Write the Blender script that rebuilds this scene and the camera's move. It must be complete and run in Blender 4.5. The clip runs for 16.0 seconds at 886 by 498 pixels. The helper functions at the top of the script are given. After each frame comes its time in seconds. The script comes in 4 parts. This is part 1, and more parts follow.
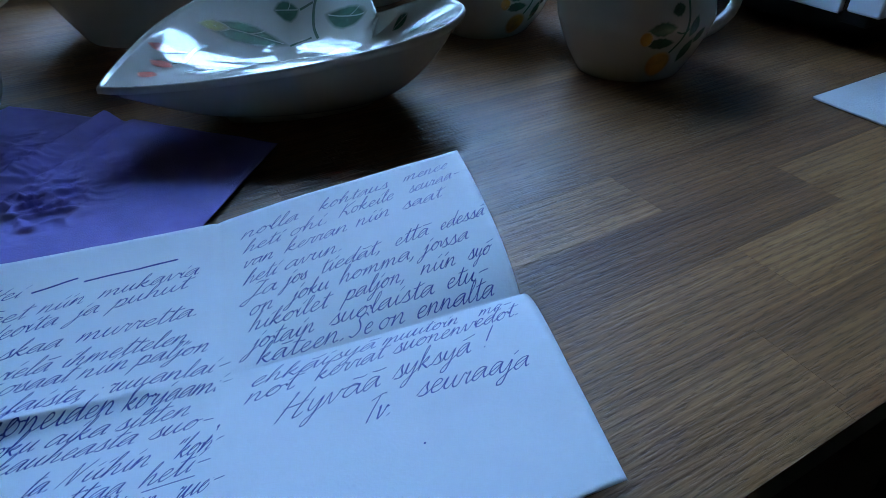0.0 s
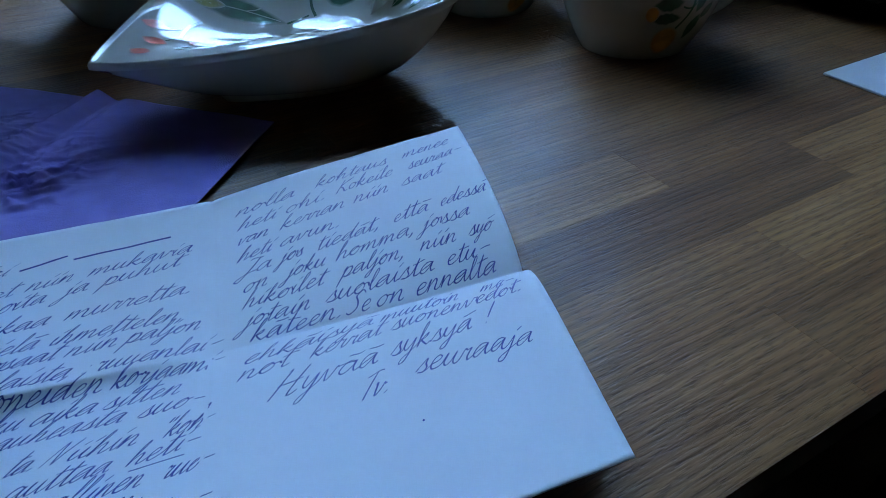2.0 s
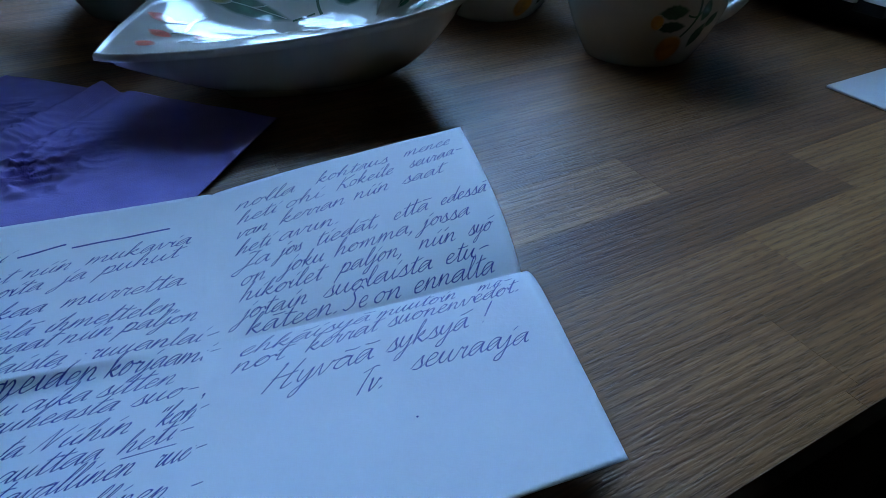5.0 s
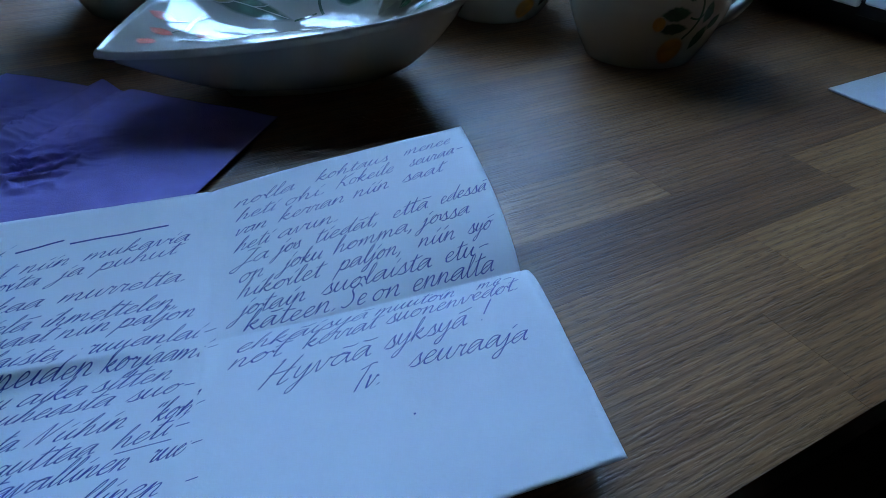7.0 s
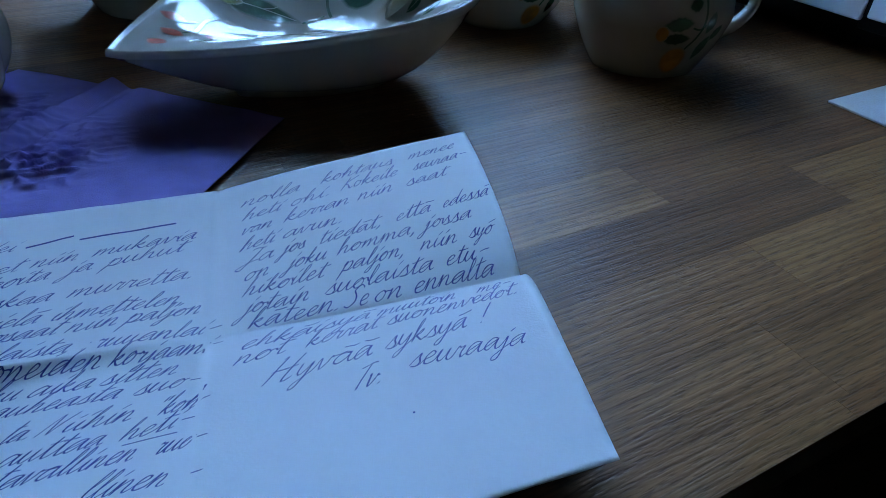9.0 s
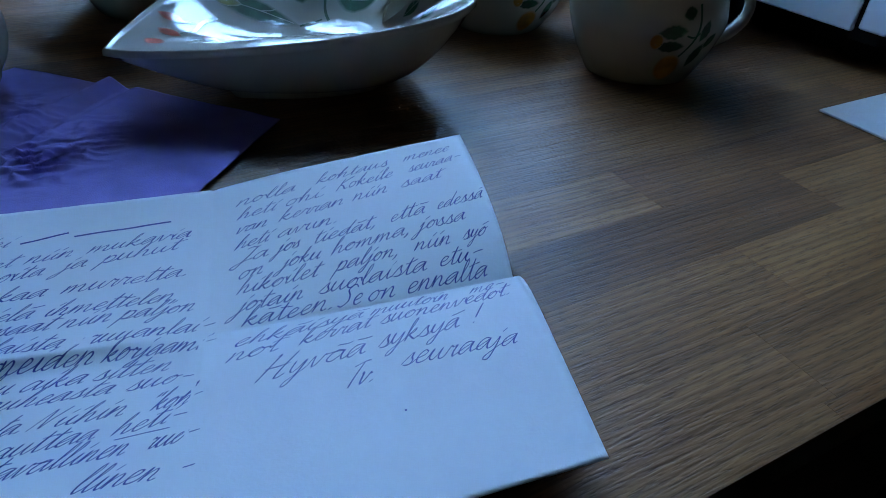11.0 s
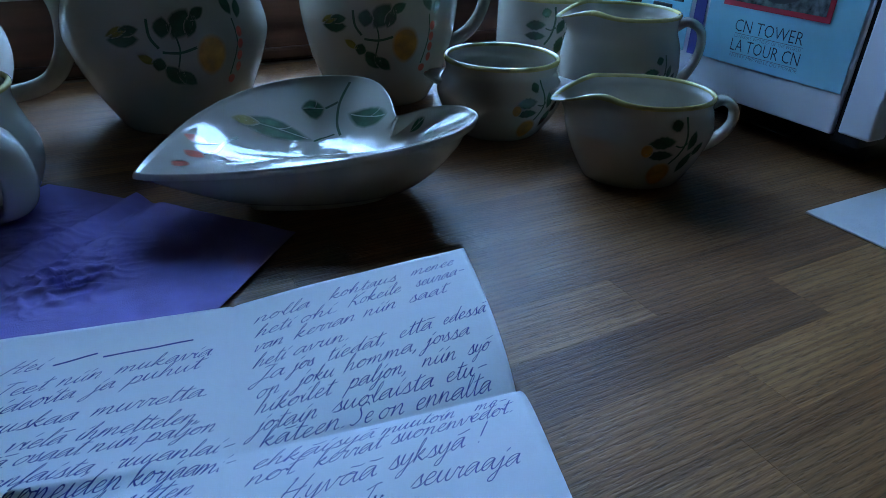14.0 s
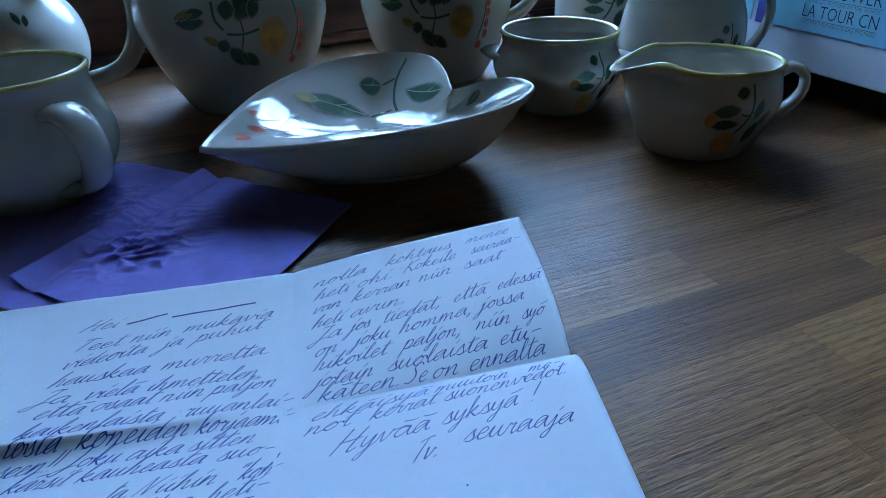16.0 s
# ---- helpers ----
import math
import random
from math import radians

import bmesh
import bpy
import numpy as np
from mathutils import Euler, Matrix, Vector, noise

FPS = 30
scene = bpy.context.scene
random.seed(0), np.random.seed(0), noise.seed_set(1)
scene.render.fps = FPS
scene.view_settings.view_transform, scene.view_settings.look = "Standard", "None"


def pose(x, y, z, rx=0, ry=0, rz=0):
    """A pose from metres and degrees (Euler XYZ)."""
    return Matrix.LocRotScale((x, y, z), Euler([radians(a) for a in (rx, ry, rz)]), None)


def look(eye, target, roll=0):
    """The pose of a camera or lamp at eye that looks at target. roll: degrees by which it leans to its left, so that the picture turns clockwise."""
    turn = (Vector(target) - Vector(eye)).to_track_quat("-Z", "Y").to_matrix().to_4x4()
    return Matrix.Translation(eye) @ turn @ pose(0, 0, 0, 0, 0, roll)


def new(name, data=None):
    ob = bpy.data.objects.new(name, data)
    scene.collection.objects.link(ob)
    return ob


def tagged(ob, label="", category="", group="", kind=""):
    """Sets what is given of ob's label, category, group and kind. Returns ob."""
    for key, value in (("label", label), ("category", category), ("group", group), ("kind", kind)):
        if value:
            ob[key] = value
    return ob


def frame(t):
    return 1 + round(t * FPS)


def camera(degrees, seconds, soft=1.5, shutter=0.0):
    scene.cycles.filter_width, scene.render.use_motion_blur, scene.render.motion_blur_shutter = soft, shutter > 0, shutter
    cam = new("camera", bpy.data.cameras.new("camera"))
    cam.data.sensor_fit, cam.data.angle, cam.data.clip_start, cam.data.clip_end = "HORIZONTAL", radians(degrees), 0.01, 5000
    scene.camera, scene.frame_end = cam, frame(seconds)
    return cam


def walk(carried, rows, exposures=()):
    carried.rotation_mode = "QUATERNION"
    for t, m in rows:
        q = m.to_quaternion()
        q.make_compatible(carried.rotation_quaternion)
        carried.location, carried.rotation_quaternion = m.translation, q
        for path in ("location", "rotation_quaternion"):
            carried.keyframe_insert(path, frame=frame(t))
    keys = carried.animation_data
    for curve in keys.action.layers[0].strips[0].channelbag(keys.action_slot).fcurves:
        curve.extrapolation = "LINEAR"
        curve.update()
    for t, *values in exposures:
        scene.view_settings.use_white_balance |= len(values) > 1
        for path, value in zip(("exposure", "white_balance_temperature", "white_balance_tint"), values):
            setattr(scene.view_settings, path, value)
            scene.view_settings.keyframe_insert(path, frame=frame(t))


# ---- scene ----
cam = camera(68.9, 16.0, soft=0.80)
PATH = [
    (0, (0.076, 0.092, 0.937), (0.013, 1.691, -0.263), -0.7),
    (0.5, (0.075, 0.092, 0.936), (0.013, 1.689, -0.267), -0.9),
    (1, (0.075, 0.094, 0.933), (0.01, 1.688, -0.273), -0.9),
    (1.5, (0.076, 0.092, 0.932), (0.008, 1.683, -0.278), -1.0),
    (2, (0.077, 0.095, 0.926), (0.005, 1.678, -0.293), -1.1),
    (2.5, (0.077, 0.099, 0.925), (-0.004, 1.675, -0.303), -0.6),
    (3, (0.08, 0.095, 0.923), (-0.009, 1.666, -0.311), -0.7),
    (3.5, (0.08, 0.092, 0.925), (-0.008, 1.666, -0.307), -0.6),
    (4, (0.078, 0.096, 0.924), (-0.007, 1.675, -0.3), -0.1),
    (6.5, (0.077, 0.089, 0.924), (0.017, 1.692, -0.27), 1.1),
    (7, (0.078, 0.093, 0.921), (0.004, 1.695, -0.275), 0.9),
    (7.5, (0.08, 0.097, 0.917), (-0.003, 1.696, -0.281), 1.2),
    (8, (0.079, 0.095, 0.921), (-0.011, 1.691, -0.28), 1.4),
    (8.5, (0.079, 0.09, 0.924), (-0.006, 1.688, -0.275), 1.7),
    (9, (0.078, 0.089, 0.925), (0.0, 1.693, -0.268), 2.0),
    (11.5, (0.079, 0.086, 0.924), (0.024, 1.702, -0.253), 3.3),
    (12, (0.08, 0.089, 0.92), (0.032, 1.704, -0.258), 3.5),
    (12.5, (0.081, 0.096, 0.916), (0.028, 1.705, -0.271), 3.4),
    (13, (0.082, 0.097, 0.915), (0.025, 1.704, -0.274), 3.4),
    (13.5, (0.08, 0.091, 0.929), (0.019, 1.71, -0.245), 3.2),
    (14, (0.079, 0.081, 0.952), (-0.022, 1.818, -0.035), 1.6),
    (14.5, (0.08, 0.071, 0.953), (-0.057, 1.824, -0.001), 0.2),
    (15, (0.082, 0.075, 0.945), (-0.121, 1.818, -0.015), -0.1),
    (15.5, (0.083, 0.077, 0.941), (-0.17, 1.785, -0.068), -1.0),
    (16, (0.082, 0.074, 0.942), (-0.198, 1.775, -0.071), -1.4),
]
walk(cam, [(t, look(eye, target, roll)) for t, eye, target, roll in PATH],
     ((0, 0.26), (1, 0.20), (3, 0.03), (6.5, 0.03), (12.5, 0.05), (14.3, 0.05), (15, 0.25), (16, 0.42)))

# ---- light: an overcast, very blue window light, seen past trees ----
world = bpy.data.worlds.new("world")
scene.world = world
world.use_nodes = True
wn = world.node_tree
sky = wn.nodes.new("ShaderNodeTexSky")
sky.sky_type, sky.sun_disc = "NISHITA", False
sky.sun_elevation, sky.sun_rotation = radians(35), radians(200)
wn.links.new(sky.outputs[0], wn.nodes["Background"].inputs[0])
wn.nodes["Background"].inputs[1].default_value = 0.05

T = 0.75                      # height of the table top
ANG = 32.0                    # the table and the window wall are turned by this
DESK = pose(0, 0, 0, 0, 0, ANG)
DAYLIGHT = (0.264, 0.520, 1.0)
DAY_STRENGTH = 52.0


def desk(s, n, z=0.0, turn=0.0):
    """A pose given along the table's edge, away from it, and up."""
    return DESK @ pose(s, n, z, 0, 0, turn)


# ---- materials ----
def material(name, colour, rough=0.5, metal=0.0, spread=0.12, scale=20.0, bump=0.0, bump_scale=200.0, coat=0.0, stretch=(1, 1, 1), spec=0.5, brushed=False):
    m = bpy.data.materials.new(name)
    m.use_nodes = True
    nt = m.node_tree
    b = nt.nodes["Principled BSDF"]
    tc = nt.nodes.new("ShaderNodeTexCoord")
    mp = nt.nodes.new("ShaderNodeMapping")
    mp.inputs["Scale"].default_value = stretch
    nt.links.new(tc.outputs["Object"], mp.inputs[0])
    big = nt.nodes.new("ShaderNodeTexNoise")
    big.inputs["Scale"].default_value, big.inputs["Detail"].default_value = scale, 6
    nt.links.new(mp.outputs[0], big.inputs[0])
    ramp = nt.nodes.new("ShaderNodeValToRGB")
    c = Vector(colour)
    ramp.color_ramp.elements[0].position, ramp.color_ramp.elements[1].position = 0.3, 0.7
    ramp.color_ramp.elements[0].color = (*(c * (1 - spread)), 1)
    ramp.color_ramp.elements[1].color = (*[min(1, v) for v in c * (1 + spread)], 1)
    nt.links.new(big.outputs[0], ramp.inputs[0])
    nt.links.new(ramp.outputs[0], b.inputs["Base Color"])
    b.inputs["Roughness"].default_value, b.inputs["Metallic"].default_value = rough, metal
    b.inputs["Coat Weight"].default_value, b.inputs["Specular IOR Level"].default_value = coat, spec
    if brushed:
        # the paint thins out towards the edge of a brush mark
        at = nt.nodes.new("ShaderNodeAttribute")
        at.attribute_name = "brush"
        wash = nt.nodes.new("ShaderNodeMath")
        wash.operation, wash.use_clamp = "MULTIPLY_ADD", True
        wash.inputs[1].default_value = 1.0
        lump = nt.nodes.new("ShaderNodeMapRange")
        lump.inputs["From Min"].default_value, lump.inputs["From Max"].default_value = 0.3, 0.7
        lump.inputs["To Min"].default_value, lump.inputs["To Max"].default_value = -0.08, 0.12
        nt.links.new(big.outputs[0], lump.inputs[0])
        nt.links.new(at.outputs["Fac"], wash.inputs[0])
        nt.links.new(lump.outputs[0], wash.inputs[2])
        thin = nt.nodes.new("ShaderNodeMix")
        thin.data_type = "RGBA"
        thin.inputs[6].default_value = (0.50, 0.47, 0.40, 1)
        nt.links.new(wash.outputs[0], thin.inputs[0])
        nt.links.new(ramp.outputs[0], thin.inputs[7])
        nt.links.new(thin.outputs[2], b.inputs["Base Color"])
    if bump:
        fine = nt.nodes.new("ShaderNodeTexNoise")
        fine.inputs["Scale"].default_value, fine.inputs["Detail"].default_value = bump_scale, 4
        nt.links.new(mp.outputs[0], fine.inputs[0])
        bp = nt.nodes.new("ShaderNodeBump")
        bp.inputs["Strength"].default_value, bp.inputs["Distance"].default_value = bump, 0.001
        nt.links.new(fine.outputs[0], bp.inputs["Height"])
        nt.links.new(bp.outputs[0], b.inputs["Normal"])
    return m


def stave_material(name, shade):
    """Oak-coloured laminate staves: long grain, cathedral figure and fine dark pores, each stave a little different."""
    m = bpy.data.materials.new(name)
    m.use_nodes = True
    nt = m.node_tree
    b = nt.nodes["Principled BSDF"]
    link, make = nt.links.new, nt.nodes.new
    tc, oi = make("ShaderNodeTexCoord"), make("ShaderNodeObjectInfo")
    off = make("ShaderNodeVectorMath")
    off.operation = "MULTIPLY_ADD"
    off.inputs[1].default_value = (1, 1, 1)
    comb = make("ShaderNodeCombineXYZ")
    mul = make("ShaderNodeMath")
    mul.operation, mul.inputs[1].default_value = "MULTIPLY", 37.0
    link(oi.outputs["Random"], mul.inputs[0])
    for k in range(3):
        link(mul.outputs[0], comb.inputs[k])
    link(tc.outputs["Object"], off.inputs[0])
    link(comb.outputs[0], off.inputs[2])

    def noise_at(stretch, scale, detail, warp=0.0):
        mp = make("ShaderNodeMapping")
        mp.inputs["Scale"].default_value = stretch
        link(off.outputs[0], mp.inputs[0])
        t = make("ShaderNodeTexNoise")
        t.inputs["Scale"].default_value, t.inputs["Detail"].default_value, t.inputs["Distortion"].default_value = scale, detail, warp
        link(mp.outputs[0], t.inputs[0])
        return t.outputs[0]

    def ramp(src, stops):
        r = make("ShaderNodeValToRGB")
        e = r.color_ramp.elements
        while len(e) < len(stops):
            e.new(0.5)
        for el, (p, c) in zip(e, stops):
            el.position, el.color = p, (*c, 1)
        link(src, r.inputs[0])
        return r.outputs[0]

    def mix(kind, fac, a, bb):
        x = make("ShaderNodeMix")
        x.data_type, x.blend_type = "RGBA", kind
        if isinstance(fac, float):
            x.inputs[0].default_value = fac
        else:
            link(fac, x.inputs[0])
        link(a, x.inputs[6])
        link(bb, x.inputs[7])
        return x.outputs[2]

    figure = noise_at((2.2, 26, 1), 1.6, 5, 1.2)
    base = ramp(figure, [(0.30, (0.108, 0.048, 0.019)), (0.48, (0.156, 0.074, 0.029)), (0.62, (0.194, 0.096, 0.040)), (0.75, (0.128, 0.058, 0.023))])
    tone = ramp(oi.outputs["Random"], [(0.0, [0.82 * k for k in shade]), (0.5, shade), (1.0, [1.20 * k for k in shade])])
    base = mix("MULTIPLY", 1.0, base, tone)
    # growth rings cut at a slant: long pointed arches along the stave
    mp = make("ShaderNodeMapping")
    mp.inputs["Scale"].default_value = (1.1, 9.0, 1.0)
    link(off.outputs[0], mp.inputs[0])
    rings = make("ShaderNodeTexWave")
    rings.wave_type, rings.rings_direction = "RINGS", "Z"
    rings.inputs["Scale"].default_value, rings.inputs["Distortion"].default_value = 8.0, 5.0
    rings.inputs["Detail"].default_value, rings.inputs["Detail Scale"].default_value = 3.0, 1.2
    link(mp.outputs[0], rings.inputs[0])
    arches = ramp(rings.outputs[0], [(0.0, (0.76, 0.70, 0.66)), (0.35, (1, 1, 1)), (0.9, (1.12, 1.10, 1.06))])
    base = mix("MULTIPLY", 0.9, base, arches)
    grain = ramp(noise_at((24, 420, 1), 1.0, 5, 1.0), [(0.34, (0.58, 0.52, 0.50)), (0.50, (1, 1, 1)), (0.72, (1.20, 1.18, 1.14))])
    base = mix("MULTIPLY", 0.32, base, grain)
    pores_src = noise_at((130, 1050, 1), 1.0, 3)
    pores = ramp(pores_src, [(0.32, (0.52, 0.48, 0.46)), (0.46, (1, 1, 1)), (0.66, (1.16, 1.14, 1.10))])
    base = mix("MULTIPLY", 0.75, base, pores)
    blot = ramp(noise_at((9, 26, 1), 1.0, 3), [(0.60, (1, 1, 1)), (0.74, (0.70, 0.62, 0.58))])
    base = mix("MULTIPLY", 0.5, base, blot)
    link(base, b.inputs["Base Color"])
    rr = ramp(noise_at((30, 60, 1), 1.0, 3), [(0.3, (0.42, 0.42, 0.42)), (0.7, (0.50, 0.50, 0.50))])
    link(rr, b.inputs["Roughness"])
    b.inputs["Specular IOR Level"].default_value = 0.20
    bp = make("ShaderNodeBump")
    bp.inputs["Strength"].default_value, bp.inputs["Distance"].default_value = 0.45, 0.0006
    hsum = mix("MULTIPLY", 1.0, grain, pores)
    link(hsum, bp.inputs["Height"])
    link(bp.outputs[0], b.inputs["Normal"])
    return m


GLAZE = material("white_glaze", (0.50, 0.47, 0.40), 0.08, spread=0.06, scale=14, bump=0.03, bump_scale=60, coat=0.25)
YELLOW = material("yellow_rim_glaze", (0.50, 0.43, 0.17), 0.14, spread=0.25, scale=60, coat=0.4)
LEAF = material("green_leaf_glaze", (0.045, 0.105, 0.062), 0.14, spread=0.45, scale=90, coat=0.4, brushed=True)
OLIVE = material("olive_leaf_glaze", (0.25, 0.22, 0.05), 0.14, spread=0.4, scale=90, coat=0.4, brushed=True)
FRUIT = material("orange_fruit_glaze", (0.56, 0.28, 0.06), 0.14, spread=0.4, scale=70, coat=0.4, brushed=True)
BERRY = material("red_berry_glaze", (0.62, 0.14, 0.09), 0.14, spread=0.25, scale=150, coat=0.4, brushed=True)
STAVES = [stave_material("red_brown_oak", (0.86, 0.79, 0.74)), stave_material("brown_oak", (1.0, 0.97, 0.92)), stave_material("pale_oak", (1.24, 1.24, 1.16))]
EDGE = material("dark_table_edge", (0.05, 0.032, 0.022), 0.4, spread=0.3, scale=30, stretch=(1, 8, 1))
PAPER = material("writing_paper", (0.84, 0.85, 0.86), 0.75, spread=0.012, scale=40, bump=0.10, bump_scale=900, spec=0.2)
INK = material("blue_ink", (0.020, 0.032, 0.25), 0.5, spread=0.35, scale=700)
NAPKIN = material("purple_napkin", (0.28, 0.235, 0.57), 0.9, spread=0.10, scale=60, bump=0.5, bump_scale=1400, spec=0.1)
TISSUE = material("white_tissue", (0.78, 0.79, 0.80), 0.9, spread=0.03, scale=60, bump=0.8, bump_scale=700, spec=0.1)
BOARD = material("brown_window_wood", (0.070, 0.026, 0.013), 0.5, spread=0.35, scale=6, stretch=(1, 14, 14), bump=0.15, bump_scale=60, spec=0.15)
WHITE = material("grey_white_paint", (0.30, 0.30, 0.30), 0.4, spread=0.03, scale=8, bump=0.05)
CASE = material("white_plastic", (0.80, 0.80, 0.85), 0.35, spread=0.03, scale=30, bump=0.04)
BLACK = material("black_plastic", (0.012, 0.012, 0.014), 0.5, spread=0.3, scale=40)
BLUE = material("sky_blue_print", (0.30, 0.64, 0.76), 0.3, spread=0.22, scale=9)
VIOLET = material("dark_violet_strip", (0.05, 0.05, 0.22), 0.4, spread=0.2, scale=20)
RED = material("red_print", (0.55, 0.03, 0.06), 0.3, spread=0.1, scale=40)
PHOTO = material("dark_city_photo", (0.10, 0.11, 0.11), 0.25, spread=0.95, scale=130)
DARKPRINT = material("dark_print", (0.02, 0.03, 0.07), 0.35, spread=0.2, scale=60)
GREYPRINT = material("grey_print", (0.16, 0.16, 0.24), 0.35, spread=0.2, scale=60)
ROOM = material("brown_room_wall", (0.32, 0.20, 0.115), 0.8, spread=0.06, scale=2, bump=0.1, bump_scale=90)
CEIL = material("wooden_ceiling", (0.34, 0.22, 0.13), 0.85, spread=0.04, scale=2, bump=0.1, bump_scale=120)
FLOOR = material("dark_floor", (0.05, 0.04, 0.035), 0.5, spread=0.3, scale=5, stretch=(1, 9, 1), bump=0.1)


def glass_material():
    m = bpy.data.materials.new("window_glass")
    m.use_nodes = True
    b = m.node_tree.nodes["Principled BSDF"]
    b.inputs["Base Color"].default_value = (1, 1, 1, 1)
    b.inputs["Roughness"].default_value, b.inputs["Transmission Weight"].default_value, b.inputs["IOR"].default_value = 0.0, 1.0, 1.45
    return m


def outdoors_material():
    """Bright overcast sky behind the dark leaves and twigs of garden trees."""
    m = bpy.data.materials.new("outdoors")
    m.use_nodes = True
    nt = m.node_tree
    nt.nodes.remove(nt.nodes["Principled BSDF"])
    link, make = nt.links.new, nt.nodes.new
    tc = make("ShaderNodeTexCoord")
    n1, n2 = make("ShaderNodeTexNoise"), make("ShaderNodeTexNoise")
    n1.inputs["Scale"].default_value, n1.inputs["Detail"].default_value = 3.2, 4
    n2.inputs["Scale"].default_value, n2.inputs["Detail"].default_value = 18.0, 8
    for n in (n1, n2):
        link(tc.outputs["Object"], n.inputs[0])
    # more sky and fewer leaves higher up, which weakens the low light
    sep = make("ShaderNodeSeparateXYZ")
    link(tc.outputs["Object"], sep.inputs[0])
    rise = make("ShaderNodeMapRange")
    rise.inputs["From Min"].default_value, rise.inputs["From Max"].default_value = 0.7, 2.3
    rise.inputs["To Min"].default_value, rise.inputs["To Max"].default_value = -0.36, 0.20
    link(sep.outputs[2], rise.inputs[0])
    add, more = make("ShaderNodeMath"), make("ShaderNodeMath")
    add.operation = more.operation = "ADD"
    link(n1.outputs[0], add.inputs[0])
    link(n2.outputs[0], add.inputs[1])
    half = make("ShaderNodeMath")
    half.operation, half.inputs[1].default_value = "MULTIPLY", 0.5
    link(add.outputs[0], half.inputs[0])
    link(half.outputs[0], more.inputs[0])
    # unseen trees thickened on the left to dim its light; open sky on the right
    side, both = make("ShaderNodeMapRange"), make("ShaderNodeMath")
    side.inputs["From Min"].default_value, side.inputs["From Max"].default_value = 0.1, 1.7
    side.inputs["To Min"].default_value, side.inputs["To Max"].default_value = -0.20, 0.17
    link(sep.outputs[0], side.inputs[0])
    both.operation = "ADD"
    link(rise.outputs[0], both.inputs[0])
    link(side.outputs[0], both.inputs[1])
    link(both.outputs[0], more.inputs[1])
    r = make("ShaderNodeValToRGB")
    r.color_ramp.elements[0].position, r.color_ramp.elements[1].position = 0.480, 0.510
    r.color_ramp.elements[0].color = (0.0035, 0.006, 0.0065, 1)
    r.color_ramp.elements[1].color = (*DAYLIGHT, 1)
    # single leaves along the edges of the crowns
    n3, fringe = make("ShaderNodeTexNoise"), make("ShaderNodeMath")
    n3.inputs["Scale"].default_value, n3.inputs["Detail"].default_value = 26.0, 3
    link(tc.outputs["Object"], n3.inputs[0])
    fringe.operation, fringe.inputs[1].default_value = "MULTIPLY_ADD", 0.34
    link(n3.outputs[0], fringe.inputs[0])
    lowered = make("ShaderNodeMath")
    lowered.operation, lowered.inputs[1].default_value = "SUBTRACT", 0.17
    link(more.outputs[0], lowered.inputs[0])
    link(lowered.outputs[0], fringe.inputs[2])
    link(fringe.outputs[0], r.inputs[0])
    e = make("ShaderNodeEmission")
    e.inputs["Strength"].default_value = DAY_STRENGTH
    link(r.outputs[0], e.inputs[0])
    link(e.outputs[0], nt.nodes["Material Output"].inputs[0])
    return m


GLASS, OUTDOORS = glass_material(), outdoors_material()


# ---- builders ----
def part(name, bm, mat, parent=None, label="", smooth=False, m=None):
    me = bpy.data.meshes.new(name)
    bmesh.ops.recalc_face_normals(bm, faces=bm.faces)
    bm.to_mesh(me)
    bm.free()
    for p in me.polygons:
        p.use_smooth = smooth
    me.materials.append(mat)
    ob = new(name, me)
    if m is not None:
        ob.matrix_basis = m
    ob.parent = parent
    return tagged(ob, label)


def empty(name, m, label, category, group="", kind=""):
    ob = new(name)
    ob.matrix_basis = m
    ob.empty_display_size = 0.02
    return tagged(ob, label, category, group, kind)


def box(x0, x1, y0, y1, z0, z1, bevel=0.0, bm=None, segs=2):
    one = bmesh.new()
    bmesh.ops.create_cube(one, size=1.0, matrix=Matrix.Translation(((x0 + x1) / 2, (y0 + y1) / 2, (z0 + z1) / 2)) @ Matrix.Diagonal((x1 - x0, y1 - y0, z1 - z0, 1)))
    if bevel:
        bmesh.ops.bevel(one, geom=one.edges[:], offset=bevel, segments=segs, affect="EDGES", profile=0.5)
    if bm is None:
        return one
    me = bpy.data.meshes.new("tmp")
    one.to_mesh(me)
    one.free()
    bm.from_mesh(me)
    bpy.data.meshes.remove(me)
    return bm


def smoothline(pts, k):
    """A Catmull-Rom line through the points, k steps a span."""
    out = []
    P = [Vector(p) for p in pts]
    for i in range(len(P) - 1):
        a, b, c, d = P[max(i - 1, 0)], P[i], P[i + 1], P[min(i + 2, len(P) - 1)]
        for j in range(k):
            t = j / k
            out.append(0.5 * (2 * b + (c - a) * t + (2 * a - 5 * b + 4 * c - d) * t * t + (3 * b - a - 3 * c + d) * t ** 3))
    return out + [P[-1]]


